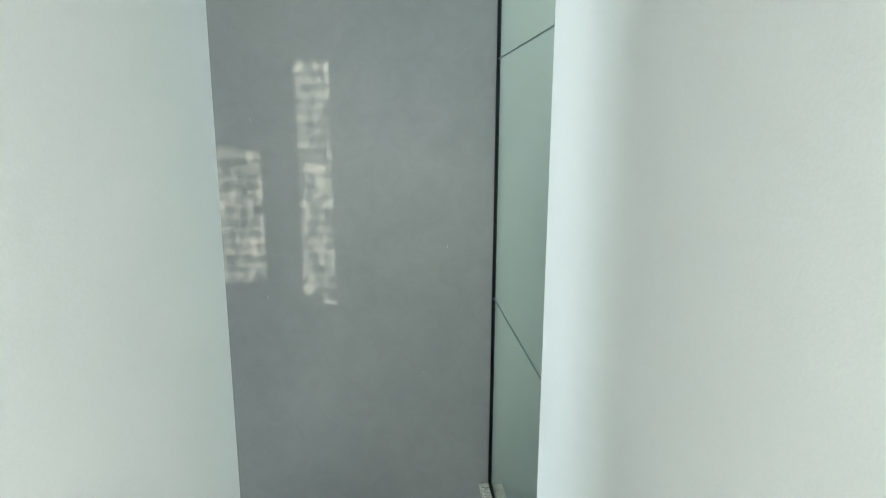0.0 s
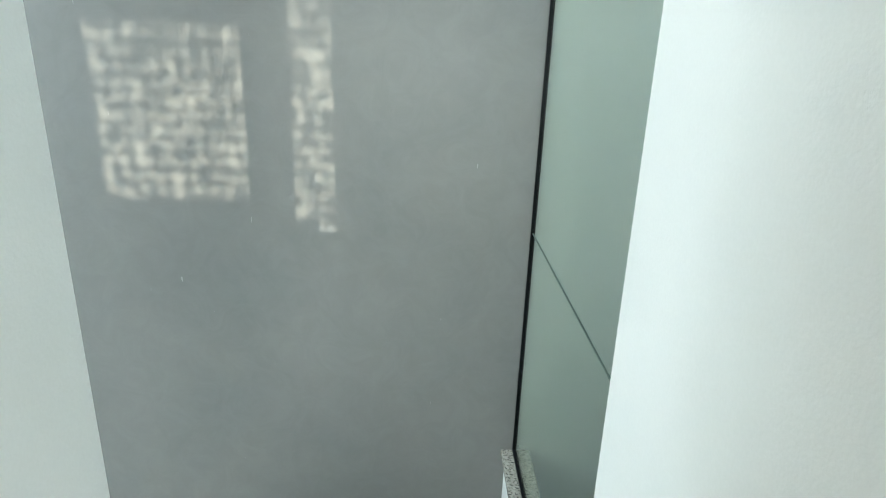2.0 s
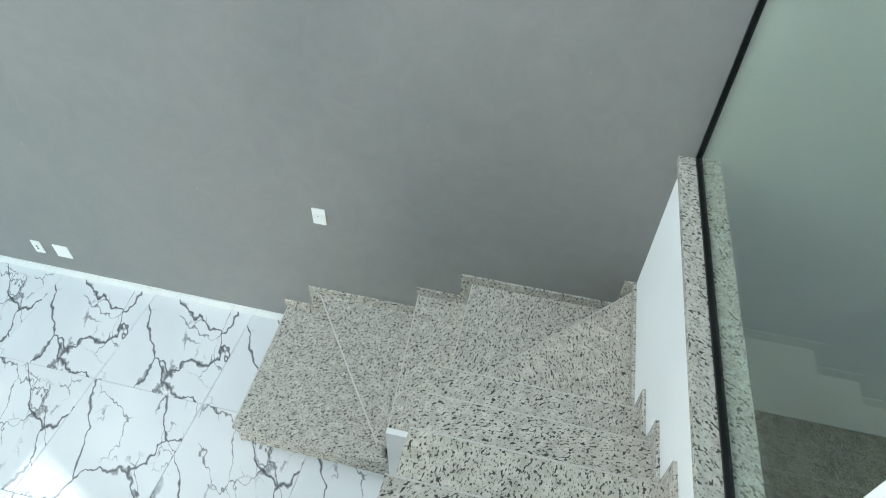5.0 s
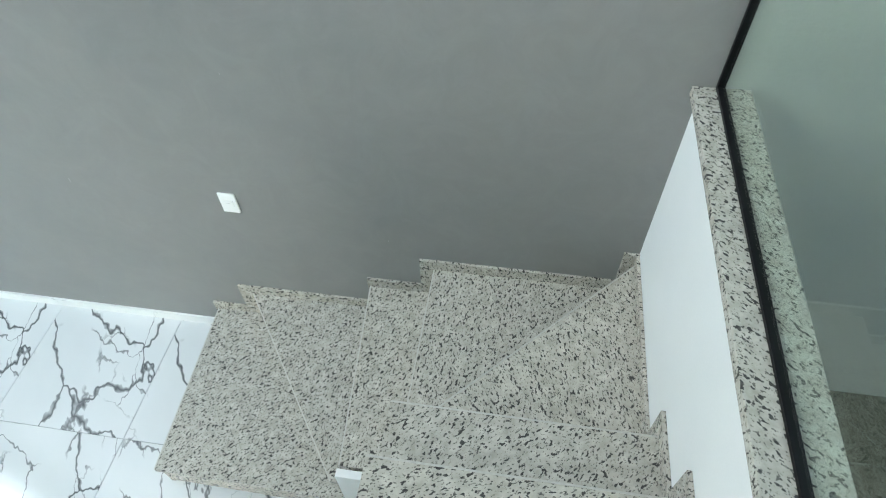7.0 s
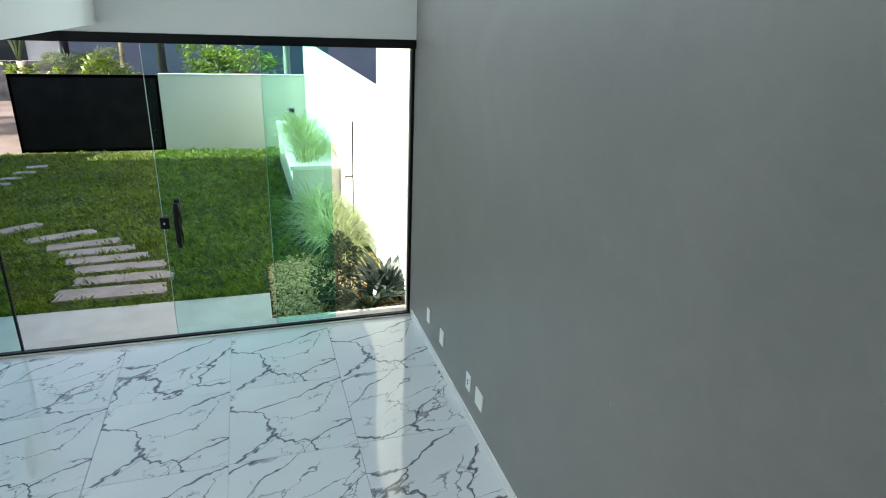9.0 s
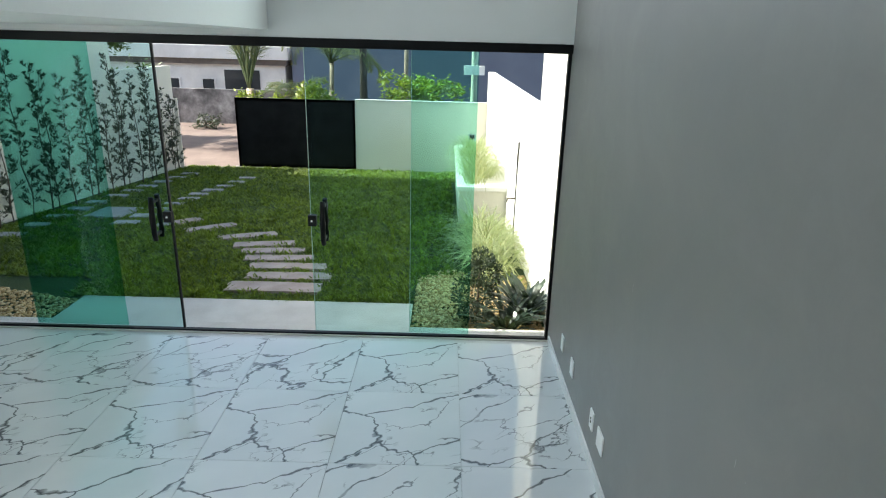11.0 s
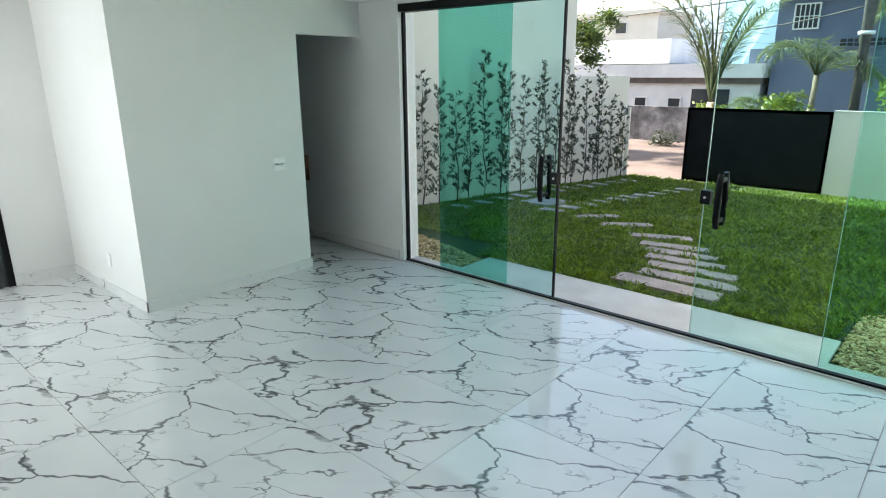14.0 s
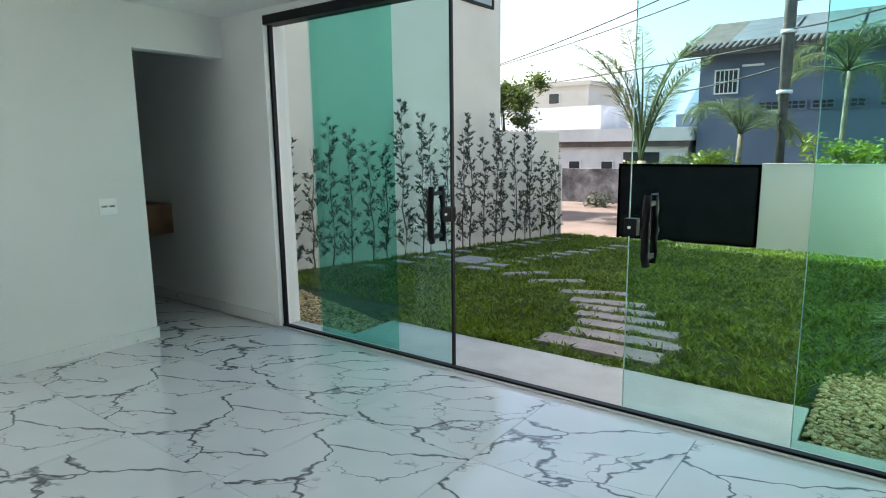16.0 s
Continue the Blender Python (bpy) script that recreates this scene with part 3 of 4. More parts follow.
for k in range(6, 16):
    y = YN - (k - 6) * GO
    back = y - GO - 0.02 if k < 15 else y - 0.1
    xe = XW if y > -1.7 else 1.045
    tread([(XI - 0.005, y + 0.012), (XI - 0.005, back), (xe, back), (xe, y + 0.012)], k)
    riser((XI, y - 0.008), (xe, y - 0.008), k)
for a, b, k in (((-1.02, -0.94), (-1.06, -0.002), 1), ((-0.115, -0.93), (-0.805, -0.002), 2), ((-0.045, -0.92), (-0.12, -0.002), 3),
                ((XI - 0.01, YN - 0.02), (XI - 0.01, -0.015), 4), ((XI + 0.02, YN - 0.02), (XW, -0.012), 5)):
    nosing(a, b, k)
for k in range(6, 16):
    y = YN - (k - 6) * GO
    nosing((XI - 0.005, y + 0.012), (XW if y > -1.7 else 1.045, y + 0.012), k)
bm = bmesh.new()
for k in range(6, 15):
    y = YN - (k - 6) * GO - 0.02
    box(bm, XI + 0.004, XW if y > -1.7 else 1.045, y - GO, y, max(0.0, (k - 2) * R - 0.2), k * R - 0.028)
box(bm, XI + 0.02, XW, YN - 0.02, -0.003, 0, 0.76)
box(bm, -0.035, XI + 0.02, -0.985, -0.952, 0, 0.66)
part("core", bm, core, stair, "white rendered stair body")
# stair well side closing panel beyond the wall edge
structure("wall_stair_upper", boxes((-0.04, XI - 0.006, -3.4, -2.29, 0, 2.75)), WHITE, "white painted stair enclosure")

structure("wall_stair_back", boxes((XI - 0.006, 1.045, -3.45, -3.33, 0, 2.8)), WHITE, "white painted wall closing the stair")

# granite skirting that follows the steps
SK = 0.06
for a, b, k in ((-1.075, -0.87, 1), (-0.87, -0.13, 2), (-0.13, 0.147, 3), (0.147, 1.05, 4), (1.05, 1.115, 5)):
    part("skirting", boxes((a, b, -0.014, -0.001, (k - 1) * R + 0.005 if k > 1 else 0.0, k * R + SK)), GRANITE, stair)
part("skirting", boxes((1.1, 1.114, -0.80, -0.015, R * 4, 5 * R + SK)), GRANITE, stair)
for k in range(6, 15):
    y = YN - (k - 6) * GO + 0.075
    if y < -1.7:
        break
    part("skirting", boxes((1.1, 1.114, y - GO, y, (k - 1) * R + 0.005, k * R + SK)), GRANITE, stair)

# ---------- stair glass ----------
structure("trim_coping", boxes((1.085, 1.268, -1.91, 0.0, 1.887, 1.92), bevel=0.003), GRANITE, "speckled granite coping on the low wall")
sg = thing("window_3", (1.17, -1.0, 1.92), "tall frameless green glass screen beside the stair", "window", kind="structure")
for a, b in ((1.92, 3.37), (3.376, 4.99), (4.996, TOP)):
    p = part("pane", boxes((1.166, 1.174, -1.91, -0.004, a, b)), STAIRGLASS, sg, "green glass pane")
    p.visible_shadow = False
part("channel", boxes((1.158, 1.182, -1.91, 0, 1.92, 1.932)), BLACK, sg, "black glazing channel")
part("channel", boxes((1.158, 1.182, -0.014, 0.0, 1.932, TOP)), BLACK, sg, "black glazing channel")
for z in (3.373, 4.993):
    part("seal", boxes((1.167, 1.173, -1.91, -0.014, z - 0.003, z + 0.003)), SEALANT, sg)


# ---------- switches and sockets ----------
def plate(name, x, y, z, ax, w, h, holes, label, cat):
    """A wall plate; ax 'n' faces -y, 's' faces +y, 'e' faces +x."""
    e = thing(name, (x, y, z), label, cat, "wall plates")

    def slab(a, b, c, d, t0, t1):
        if ax == "n":
            return (x + a, x + b, y - t1, y - t0, z + c, z + d)
        if ax == "s":
            return (x + a, x + b, y + t0, y + t1, z + c, z + d)
        return (x + t0, x + t1, y + a, y + b, z + c, z + d)

    part("cover", boxes(slab(-w / 2, w / 2, -h / 2, h / 2, 0, 0.009), bevel=0.003), PLASTIC, e)
    for dx, dz, hw, hh, mat in holes:
        part("rocker" if mat is PLASTIC else "slot", boxes(slab(dx - hw, dx + hw, dz - hh, dz + hh, 0.008, 0.012), bevel=0.001), mat, e)


plate("light_switch", -0.715, 0, 1.125, "n", 0.08, 0.12, [(0, 0.0, 0.024, 0.018, PLASTIC), (0.0, 0.004, 0.01, 0.002, SLOT)], "white plastic switch plate on the grey wall", "switch")
for x, w, hl in ((-3.968, 0.075, ()), (-3.607, 0.085, ()), (-3.004, 0.075, ((0, 0.012, 0.006, 0.006, SLOT), (0, -0.012, 0.006, 0.006, SLOT))), (-2.80, 0.12, ())):
    plate("wall_socket", x, 0, 0.282, "n", w, 0.12, list(hl), "white plastic socket plate low on the grey wall", "socket")
plate("light_switch", -3.56, -5.25, 1.012, "s", 0.12, 0.115, [(-0.027, 0.0, 0.024, 0.016, PLASTIC), (0.027, 0.0, 0.024, 0.016, PLASTIC), (-0.027, 0, 0.018, 0.008, SOLAR), (0.027, 0, 0.018, 0.008, SOLAR)], "white plastic double switch plate", "switch")
plate("wall_socket", -2.29, -5.9, 0.3, "e", 0.075, 0.12, [], "white plastic socket plate on the return wall", "socket")

def downlight(x, y):
    """A flush round ceiling light, switched off."""
    e = thing("ceiling_light", (x, y, CEILZ), "round white recessed ceiling light, switched off", "ceiling light")
    bm = bmesh.new()
    n = 32
    rings = [[bm.verts.new((x + rr * math.cos(k * math.tau / n), y + rr * math.sin(k * math.tau / n), z)) for k in range(n)]
             for rr, z in ((0.1, CEILZ), (0.098, CEILZ - 0.009), (0.085, CEILZ - 0.011), (0.082, CEILZ - 0.003))]
    for p, q in zip(rings, rings[1:]):
        for k in range(n):
            bm.faces.new((p[k], p[(k + 1) % n], q[(k + 1) % n], q[k]))
    part("rim", bm, PLASTIC, e)
    bm = bmesh.new()
    tube(bm, [(x, y, CEILZ - 0.001), (x, y, CEILZ - 0.005)], 0.083, n)
    part("diffuser", bm, CEIL, e, "milky diffuser")


downlight(-2.69, -3.78)

# wooden vanity top in the passage
van = thing("vanity_counter", (-3.7, -6.5, 0.64), "brown wooden wall-hung vanity block", "vanity")
part("front", boxes((-4.6 + 0.06, -3.0, -6.2, -6.17, 0.64, 0.885), bevel=0.004), WOOD, van)
part("top", boxes((-4.6 + 0.06, -3.0, -6.90, -6.165, 0.886, 0.91), bevel=0.004), WOOD, van)
part("side", boxes((-4.545, -4.52, -6.9, -6.2, 0.64, 0.886)), WOOD, van)

# ---------- outside: ground, slab, walls ----------
bm = bmesh.new()
xs = [FX - 0.2, -5.7, -10, -15.3, -16.5, -60, -3000]
rows = [[bm.verts.new((x, y, ground_z(x) - (0.06 if x < -15.4 else 0.0) - (0.3 if x < -100 else 0))) for y in (-3000, -60, -7.6, 0.4, 60, 3000)] for x in xs]
for a, b in zip(rows, rows[1:]):
    for i in range(5):
        bm.faces.new((a[i], a[i + 1], b[i + 1], b[i]))
bmesh.ops.recalc_face_normals(bm, faces=bm.faces[:])
for f in bm.faces:
    if f.normal.z < 0:
        f.normal_flip()
structure("ground", bm, EARTH, "pinkish bare earth street")
bm = bmesh.new()
rows = [[bm.verts.new((x, y, ground_z(x) + 0.008)) for y in (-7.5, -4, 0.1)] for x in (-4.75, -5.7, -8, -11, -15.25)]
for a, b in zip(rows, rows[1:]):
    for i in range(2):
        bm.faces.new((a[i + 1], a[i], b[i], b[i + 1]))
for f in bm.faces:
    f.normal_update()
    if f.normal.z < 0:
        f.normal_flip()
structure("ground_lawn", bm, LAWN, "soil under the green lawn")
structure("pavement", boxes((GX, -4.75, -4.55, -1.19, -0.4, -0.2), bevel=0.01), CONCRETE, "pale concrete slab outside the doors")

structure("wall_boundary_right", boxes((-6.6, -4.75, 0.1, 0.26, -1.2, 3.4), (-15.45, -6.6, 0.1, 0.26, -1.4, 1.68)), PLASTER, "bright white garden wall")
structure("wall_boundary_back", boxes((-15.45, -15.3, -3.15, 0.1, -1.3, 0.93)), CREAM, "cream painted garden wall on the street side")
structure("trim_boundary_cap", boxes((-15.47, -15.28, -3.15, 0.1, 0.93, 0.955)), CONCRETE, "pale coping of the garden wall")
structure("wall_boundary_left", boxes((-15.05, -12.4, -7.66, -7.5, -1.3, 1.65), (-12.4, -4.75, -7.66, -7.5, -1.3, 5.4)), CREAM, "cream neighbouring wall behind the shrubs")
# unseen block, placed so its shadow ends at the lawn's sunlit strip
structure("wall_neighbour_house", boxes((-14.1, -4.95, -16.0, -9.6, -1.3, 6.8)), PLASTER, "plain unseen block assumed behind the wall, shading the lawn")
structure("trim_boundary_end", boxes((-15.1, -15.05, -7.67, -7.42, -1.3, 0.9)), CREAM, "cream gate pier")
structure("wall_side_return", boxes((-4.95, -4.75, -7.5, -7.1, -0.4, 5.1)), PLASTER, "white render between house and neighbour")

gate = thing("gate", (-15.35, -4.6, -0.8), "black steel sliding gate standing half open", "gate")
bm = boxes((-15.36, -15.28, -6.1, -3.15, -0.77, 0.93))
part("sheet", bm, GATE, gate)
part("frame", boxes((-15.28, -15.305, -6.1, -6.04, -0.77, 0.93), (-15.28, -15.305, -3.21, -3.15, -0.77, 0.93), (-15.28, -15.305, -6.04, -3.21, 0.87, 0.93), (-15.28, -15.305, -6.04, -3.21, -0.77, -0.7)), GATE, gate)
part("rail", boxes((-15.34, -15.32, -6.2, -3.15, -0.8, -0.77)), PLASTIC, gate, "pale floor rail")

pl = thing("garden_planter", (-9.5, -0.3, -0.5), "white painted masonry planter against the wall", "planter")
part("body", boxes((-13.6, -9.55, -0.66, 0.1, -0.85, 0.10)), CREAM, pl)
part("cap", boxes((-13.62, -9.5, -0.70, 0.1, 0.10, 0.17), bevel=0.008), PLASTER, pl)

tap = thing("garden_tap_pipe", (-8.2, 0.09, 0.2), "thin dark pipe with a tap on the white wall", "pipe")
bm = bmesh.new()
tube(bm, [(-8.2, 0.085, -0.35), (-8.2, 0.085, 0.9), (-8.15, 0.085, 1.1)], 0.012, 6)
part("pipe", bm, WIRE, tap)
bm = bmesh.new()
tube(bm, [(-8.2, 0.085, 0.32), (-8.2, -0.02, 0.32), (-8.2, -0.03, 0.27)], 0.012, 6)
part("spout", bm, STEM, tap)
meter = thing("meter_box", (-15.3, -0.25, 0.0), "small grey meter box on the cream wall", "meter box")
part("case", boxes((-15.3, -15.24, -0.34, -0.16, -0.02, 0.2), bevel=0.01), SOLAR, meter)
part("window", boxes((-15.242, -15.236, -0.31, -0.19, 0.06, 0.17)), DARKGLASS, meter)

nw = thing("window_4", (-11.6, -7.5, 4.0), "high dark window in the neighbouring wall", "window", kind="structure")
part("frame", boxes((-12.1, -11.0, -7.5, -7.46, 3.95, 4.0), (-12.1, -11.0, -7.5, -7.46, 4.6, 4.65), (-12.1, -12.05, -7.5, -7.46, 4.0, 4.6), (-11.05, -11.0, -7.5, -7.46, 4.0, 4.6)), BLACK, nw)
part("pane", boxes((-12.05, -11.05, -7.5, -7.485, 4.0, 4.6)), SOLAR, nw)

# ---------- stepping stones ----------
def paver(x, y, sx, sy, turn, mat, label, group):
    bm = bmesh.new()
    r = random.Random(round(x * 100))
    pts = []
    for px, py in ((-1, -1), (-0.3, -1.04), (0.4, -0.97), (1, -1), (1.02, 0.1), (1, 1), (0.2, 1.05), (-0.5, 0.98), (-1, 1), (-1.03, 0)):
        a, b = px * sx / 2 + r.uniform(-1, 1) * 0.008, py * sy / 2 + r.uniform(-1, 1) * 0.008
        pts.append((a, b))
    prism(bm, pts, -0.04, 0.0)
    ob = solid("stepping_stone", bm, mat, label, "paving stone", group)
    ob.location = (x, y, ground_z(x) + 0.045)
    ob.rotation_euler = (0, -0.06 if x < GX else 0, turn)


for x, y, tn, w in ((-6.08, -2.72, 0.0, 1.0), (-6.48, -2.66, 0.03, 0.95), (-6.86, -2.76, 0.04, 0.9), (-7.2, -2.95, 0.06, 0.85), (-7.52, -3.12, 0.1, 0.8), (-7.85, -3.33, 0.18, 0.8), (-8.28, -3.7, 0.35, 0.8), (-8.72, -4.4, 0.6, 0.75), (-9.0, -5.0, 0.75, 0.7)):
    paver(x, y, 0.24 if w < 1 else 0.3, w, tn, PAVER, "long ribbed pinkish stepping stone in the grass", "curved garden path")
for x, y in ((-8.9, -5.75), (-9.4, -5.72), (-9.92, -5.68), (-10.4, -5.66), (-10.92, -5.62), (-11.38, -5.6), (-11.85, -5.52), (-12.35, -5.45), (-12.9, -5.4), (-13.5, -5.35),
             (-8.0, -6.9), (-8.6, -6.95), (-9.2, -6.98), (-9.8, -7.0), (-10.4, -7.0), (-11.0, -7.0), (-11.55, -6.98), (-12.1, -6.95), (-12.7, -6.9), (-13.3, -6.85), (-13.9, -6.8)):
    paver(x, y, 0.24, 0.36, 0.05, WORN, "pale square concrete stepping stone in the grass", "drive stepping stones")
paver(-9.6, -6.3, 0.75, 0.6, 0.0, WORN, "large pale square slab in the lawn", "drive stepping stones")

# ---------- lawn ----------
ng = 105000
g = np.random.default_rng(3)
gx = -5.72 - 9.5 * g.random(ng) ** 1.35
gy = -7.35 + 7.25 * g.random(ng)
# bare beds: gravel by the doors and the planter
keep = ~((gx > -6.5 - 0.2 * np.sin(gy * 6)) & (gy > -1.25)) & ~((gx > -6.3) & (gy < -4.75)) & ~((gx < -9.4) & (gx > -13.7) & (gy > -0.75)) & ~((gy > -0.75) & (gx > -9.4))
gx, gy = gx[keep], gy[keep]
for ob in [o for o in scene.objects if o.name.startswith("stepping_stone")]:
    bx = [v.co for v in ob.data.vertices]
    hx, hy = max(abs(v.x) for v in bx) - 0.03, max(abs(v.y) for v in bx) - 0.03
    ca, sa = math.cos(-ob.rotation_euler.z), math.sin(-ob.rotation_euler.z)
    dx, dy = gx - ob.location.x, gy - ob.location.y
    k = (np.abs(dx * ca - dy * sa) > hx) | (np.abs(dx * sa + dy * ca) > hy)
    gx, gy = gx[k], gy[k]
n = len(gx)
gz = -0.23 - 0.0604 * (GX - gx)
ang, hgt, wid = g.random(n) * math.tau, 0.035 + 0.07 * g.random(n), 0.009 + 0.012 * g.random(n)
lean = 0.02 + 0.09 * g.random(n)
# tufts and thin places
tuft = 0.75 + 0.3 * np.sin(gx * 9.1 + 2 * np.sin(gy * 5.3)) * np.sin(gy * 8.3 + 2 * np.sin(gx * 4.1)) + 0.15 * np.sin(gx * 2.3) * np.sin(gy * 1.9)
hgt *= tuft
far = 1 + 0.09 * np.clip(-gx - 6, 0, 9)
wid *= far
ca, sa = np.cos(ang), np.sin(ang)
verts = np.empty((n, 4, 3))
for i, (k, side, up) in enumerate(((0, 1, 0), (0, -1, 0), (0.55, -0.9, 0.75), (1, 0.1, 1))):
    verts[:, i, 0] = gx + ca * lean * k - sa * wid * side / 2
    verts[:, i, 1] = gy + sa * lean * k + ca * wid * side / 2
    verts[:, i, 2] = gz + hgt * up
faces = np.arange(n * 4).reshape(n, 4)
lawn = new("grass_lawn", raw("grass_lawn", verts.reshape(-1, 3).tolist(), faces.tolist(), GRASS))
tagged(lawn, "thick green broad-bladed lawn", "grass", kind="stuff")


# ---------- gravel ----------
def gravel(name, spots, label):
    ico = bmesh.new()
    bmesh.ops.create_icosphere(ico, subdivisions=1, radius=1)
    base = np.array([v.co[:] for v in ico.verts])
    tri = np.array([[v.index for v in f.verts] for f in ico.faces])
    ico.free()
    vs, fs = [], []
    for i, (x, y) in enumerate(spots):
        s = np.array([rng.uniform(0.013, 0.027), rng.uniform(0.011, 0.021), rng.uniform(0.008, 0.014)])
        a = rng.uniform(0, 6.28)
        rot = np.array([[math.cos(a), -math.sin(a), 0], [math.sin(a), math.cos(a), 0], [0, 0, 1]])
        vs.append((base * s * (1 + 0.15 * g.random((12, 1)))) @ rot.T + (x, y, ground_z(x) + rng.uniform(0.012, 0.03)))
        fs.append(tri + 12 * i)
    ob = new(name, raw(name, np.concatenate(vs).tolist(), np.concatenate(fs).tolist(), PEBBLE))
    tagged(ob, label, "gravel", kind="stuff")


sp = []
while len(sp) < 4600:
    x, y = rng.uniform(-6.95, -4.78), rng.uniform(-1.17, 0.08)
    if x > -6.7 - 0.2 * math.sin(y * 6):
        sp.append((x, y))
gravel("gravel_bed", sp, "tan pebbles in the bed by the doors")
sp = [(rng.uniform(-6.2, -4.78), rng.uniform(-6.3, -4.58)) for _ in range(2600)]
sp = [(x, y) for x, y in sp if x > -5.6 + 0.3 * (y + 4.6)]
gravel("gravel_corner", sp, "tan pebbles beside the concrete slab")


# ---------- plants ----------
def tall_shrub(x, y, h, seed):
    r = random.Random(seed)
    z = ground_z(x)
    e = thing("tall_shrub", (x, y, z), "tall thin hedge shrub against the wall, leaves coloured dark for its shade", "shrub", "hedge row")
    bm = bmesh.new()
    pts = [(x, y, z)]
    for i in range(1, 7):
        k = i / 6
        pts.append((x + r.uniform(-0.03, 0.03) * (0.4 + k), y + r.uniform(-0.03, 0.05), z + h * k))
    tube(bm, pts, [0.013 * (1 - 0.75 * i / 6) for i in range(7)], 5)
    vs, fs = [], []
    twigs = int(h * 20)
    for i in range(twigs):
        k = 0.06 + 0.92 * i / twigs
        f = k * 6
        a, b = Vector(pts[int(f)]), Vector(pts[min(int(f) + 1, 6)])
        p = a.lerp(b, f - int(f))
        ln = (0.17 + 0.07 * math.sin(i * 1.7)) * (1.1 - 0.75 * k) * r.uniform(0.6, 1.2) + 0.06
        az = r.uniform(0, math.tau)
        d = Vector((math.cos(az), math.sin(az) * 0.7, r.uniform(0.5, 1.1))).normalized()
        tube(bm, [p, p + d * ln], [0.003, 0.0015], 3)
        for j in range(int(7 + ln * 58)):
            q = p + d * ln * r.uniform(0.35, 1.0)
            la = r.uniform(0, math.tau)
            ld = d * 0.9 + Vector((math.cos(la), math.sin(la), r.uniform(-0.2, 0.5)))
            leaf(vs, fs, q, ld, r.uniform(0.05, 0.085), r.uniform(0.018, 0.03), r.uniform(-0.8, 0.8))
    part("stem", bm, STEM, e)
    raw_part("foliage", vs, fs, HEDGE, e)


x = -5.6
i = 0
hs = (1.9, 1.6, 1.55, 1.75, 1.5, 1.9, 1.95, 1.65, 1.6, 2.55, 2.1, 2.0, 2.2, 1.95, 2.25, 2.1, 2.3, 2.05, 2.25, 2.2, 2.1)
while x > -14.7:
    tall_shrub(x, -7.28 + 0.06 * math.sin(i * 2.1), hs[i % len(hs)] * (1.12 if i % 3 else 1.0), 50 + i)
    x -= 0.34 + 0.1 * ((i * 37) % 5) / 4
    i += 1


def grass_clump(name, x, y, z, count, length, width, mat, label, cat, seed, spread=0.18, droop=2.3):
    r = random.Random(seed)
    vs, fs = [], []
    e = thing(name, (x, y, z), label, cat)
    for _ in range(count):
        a = r.uniform(0, math.tau)
        d = spread * r.random() ** 0.5
        blade(vs, fs, (x + d * math.cos(a), y + d * math.sin(a), z), a + r.uniform(-0.6, 0.6), length * r.uniform(0.6, 1.15), width * r.uniform(0.7, 1.2), droop * r.uniform(0.6, 1.25), r.uniform(0.95, 1.5), 6)
    raw_part("leaves", vs, fs, mat, e)
    if name == "strap_leaf_plant":
        bm = bmesh.new()
        tube(bm, [(x, y, z - 0.02), (x, y, z + 0.1)], [0.04, 0.02], 6)
        part("stem", bm, STEM, e)


k = 0
for x, y, s in ((-6.85, -0.25, 1.0), (-7.25, -0.4, 1.05), (-7.6, -0.2, 1.0), (-8.0, -0.35, 0.95), (-8.45, -0.25, 0.95), (-8.9, -0.4, 0.9)):
    grass_clump("grass_plant", x, y, ground_z(x), 170, 0.75 * s, 0.016, LIRIOPE, "arching clump of striped yellow-green grass leaves", "grass plant", 200 + k)
    k += 1
for x in (-9.85, -10.3, -10.8, -11.3, -11.8, -12.3, -12.9):
    grass_clump("grass_plant", x, -0.32 - 0.1 * math.sin(x * 5), 0.15, 150, 0.62, 0.016, LIRIOPE, "striped grass leaves growing in the planter", "grass plant", 200 + k)
    k += 1
for x, y, s in ((-5.3, -0.1, 1.0), (-5.05, -0.3, 0.85), (-5.62, 0.0, 0.8)):
    grass_clump("strap_leaf_plant", x, y, -0.22, 60, 0.56 * s, 0.065, BROMELIAD, "dark rosette of broad strap leaves in the gravel", "plant", 300 + k, 0.06, 1.5)
    k += 1
for x, y in ((-6.3, -0.1), (-6.55, -0.55), (-6.2, -0.35)):
    grass_clump("ground_tuft", x, y, ground_z(x), 50, 0.22, 0.012, GRASS, "short green grass tuft in the gravel", "grass tuft", 400 + k, 0.12)
    k += 1


def topiary(x, y):
    r = random.Random(11)
    z = ground_z(x)
    e = thing("topiary_shrub", (x, y, z), "dark clipped shrub with a rounded twisting crown", "shrub")
    bm = bmesh.new()
    tube(bm, [(x, y, z), (x + 0.01, y, z + 0.4), (x - 0.02, y + 0.01, z + 0.6)], [0.022, 0.016, 0.006], 6)
    part("trunk", bm, STEM, e)
    vs, fs = [], []
    for cx, cy, cz, rr, nn in ((0.0, 0, 0.1, 0.14, 500), (0.04, -0.04, 0.29, 0.21, 1300), (-0.03, 0.07, 0.5, 0.15, 800), (0.02, 0.02, 0.66, 0.1, 350)):
        for _ in range(nn):
            d = Vector((r.gauss(0, 1), r.gauss(0, 1), r.gauss(0, 1))).normalized()
            p = Vector((x + cx, y + cy, z + cz)) + d * rr * r.uniform(0.6, 1.08)
            leaf(vs, fs, p, d + Vector((r.uniform(-0.8, 0.8), r.uniform(-0.8, 0.8), r.uniform(-0.3, 0.8))), r.uniform(0.025, 0.045), r.uniform(0.014, 0.024), r.uniform(-1, 1))
    raw_part("foliage", vs, fs, TOPIARY, e)


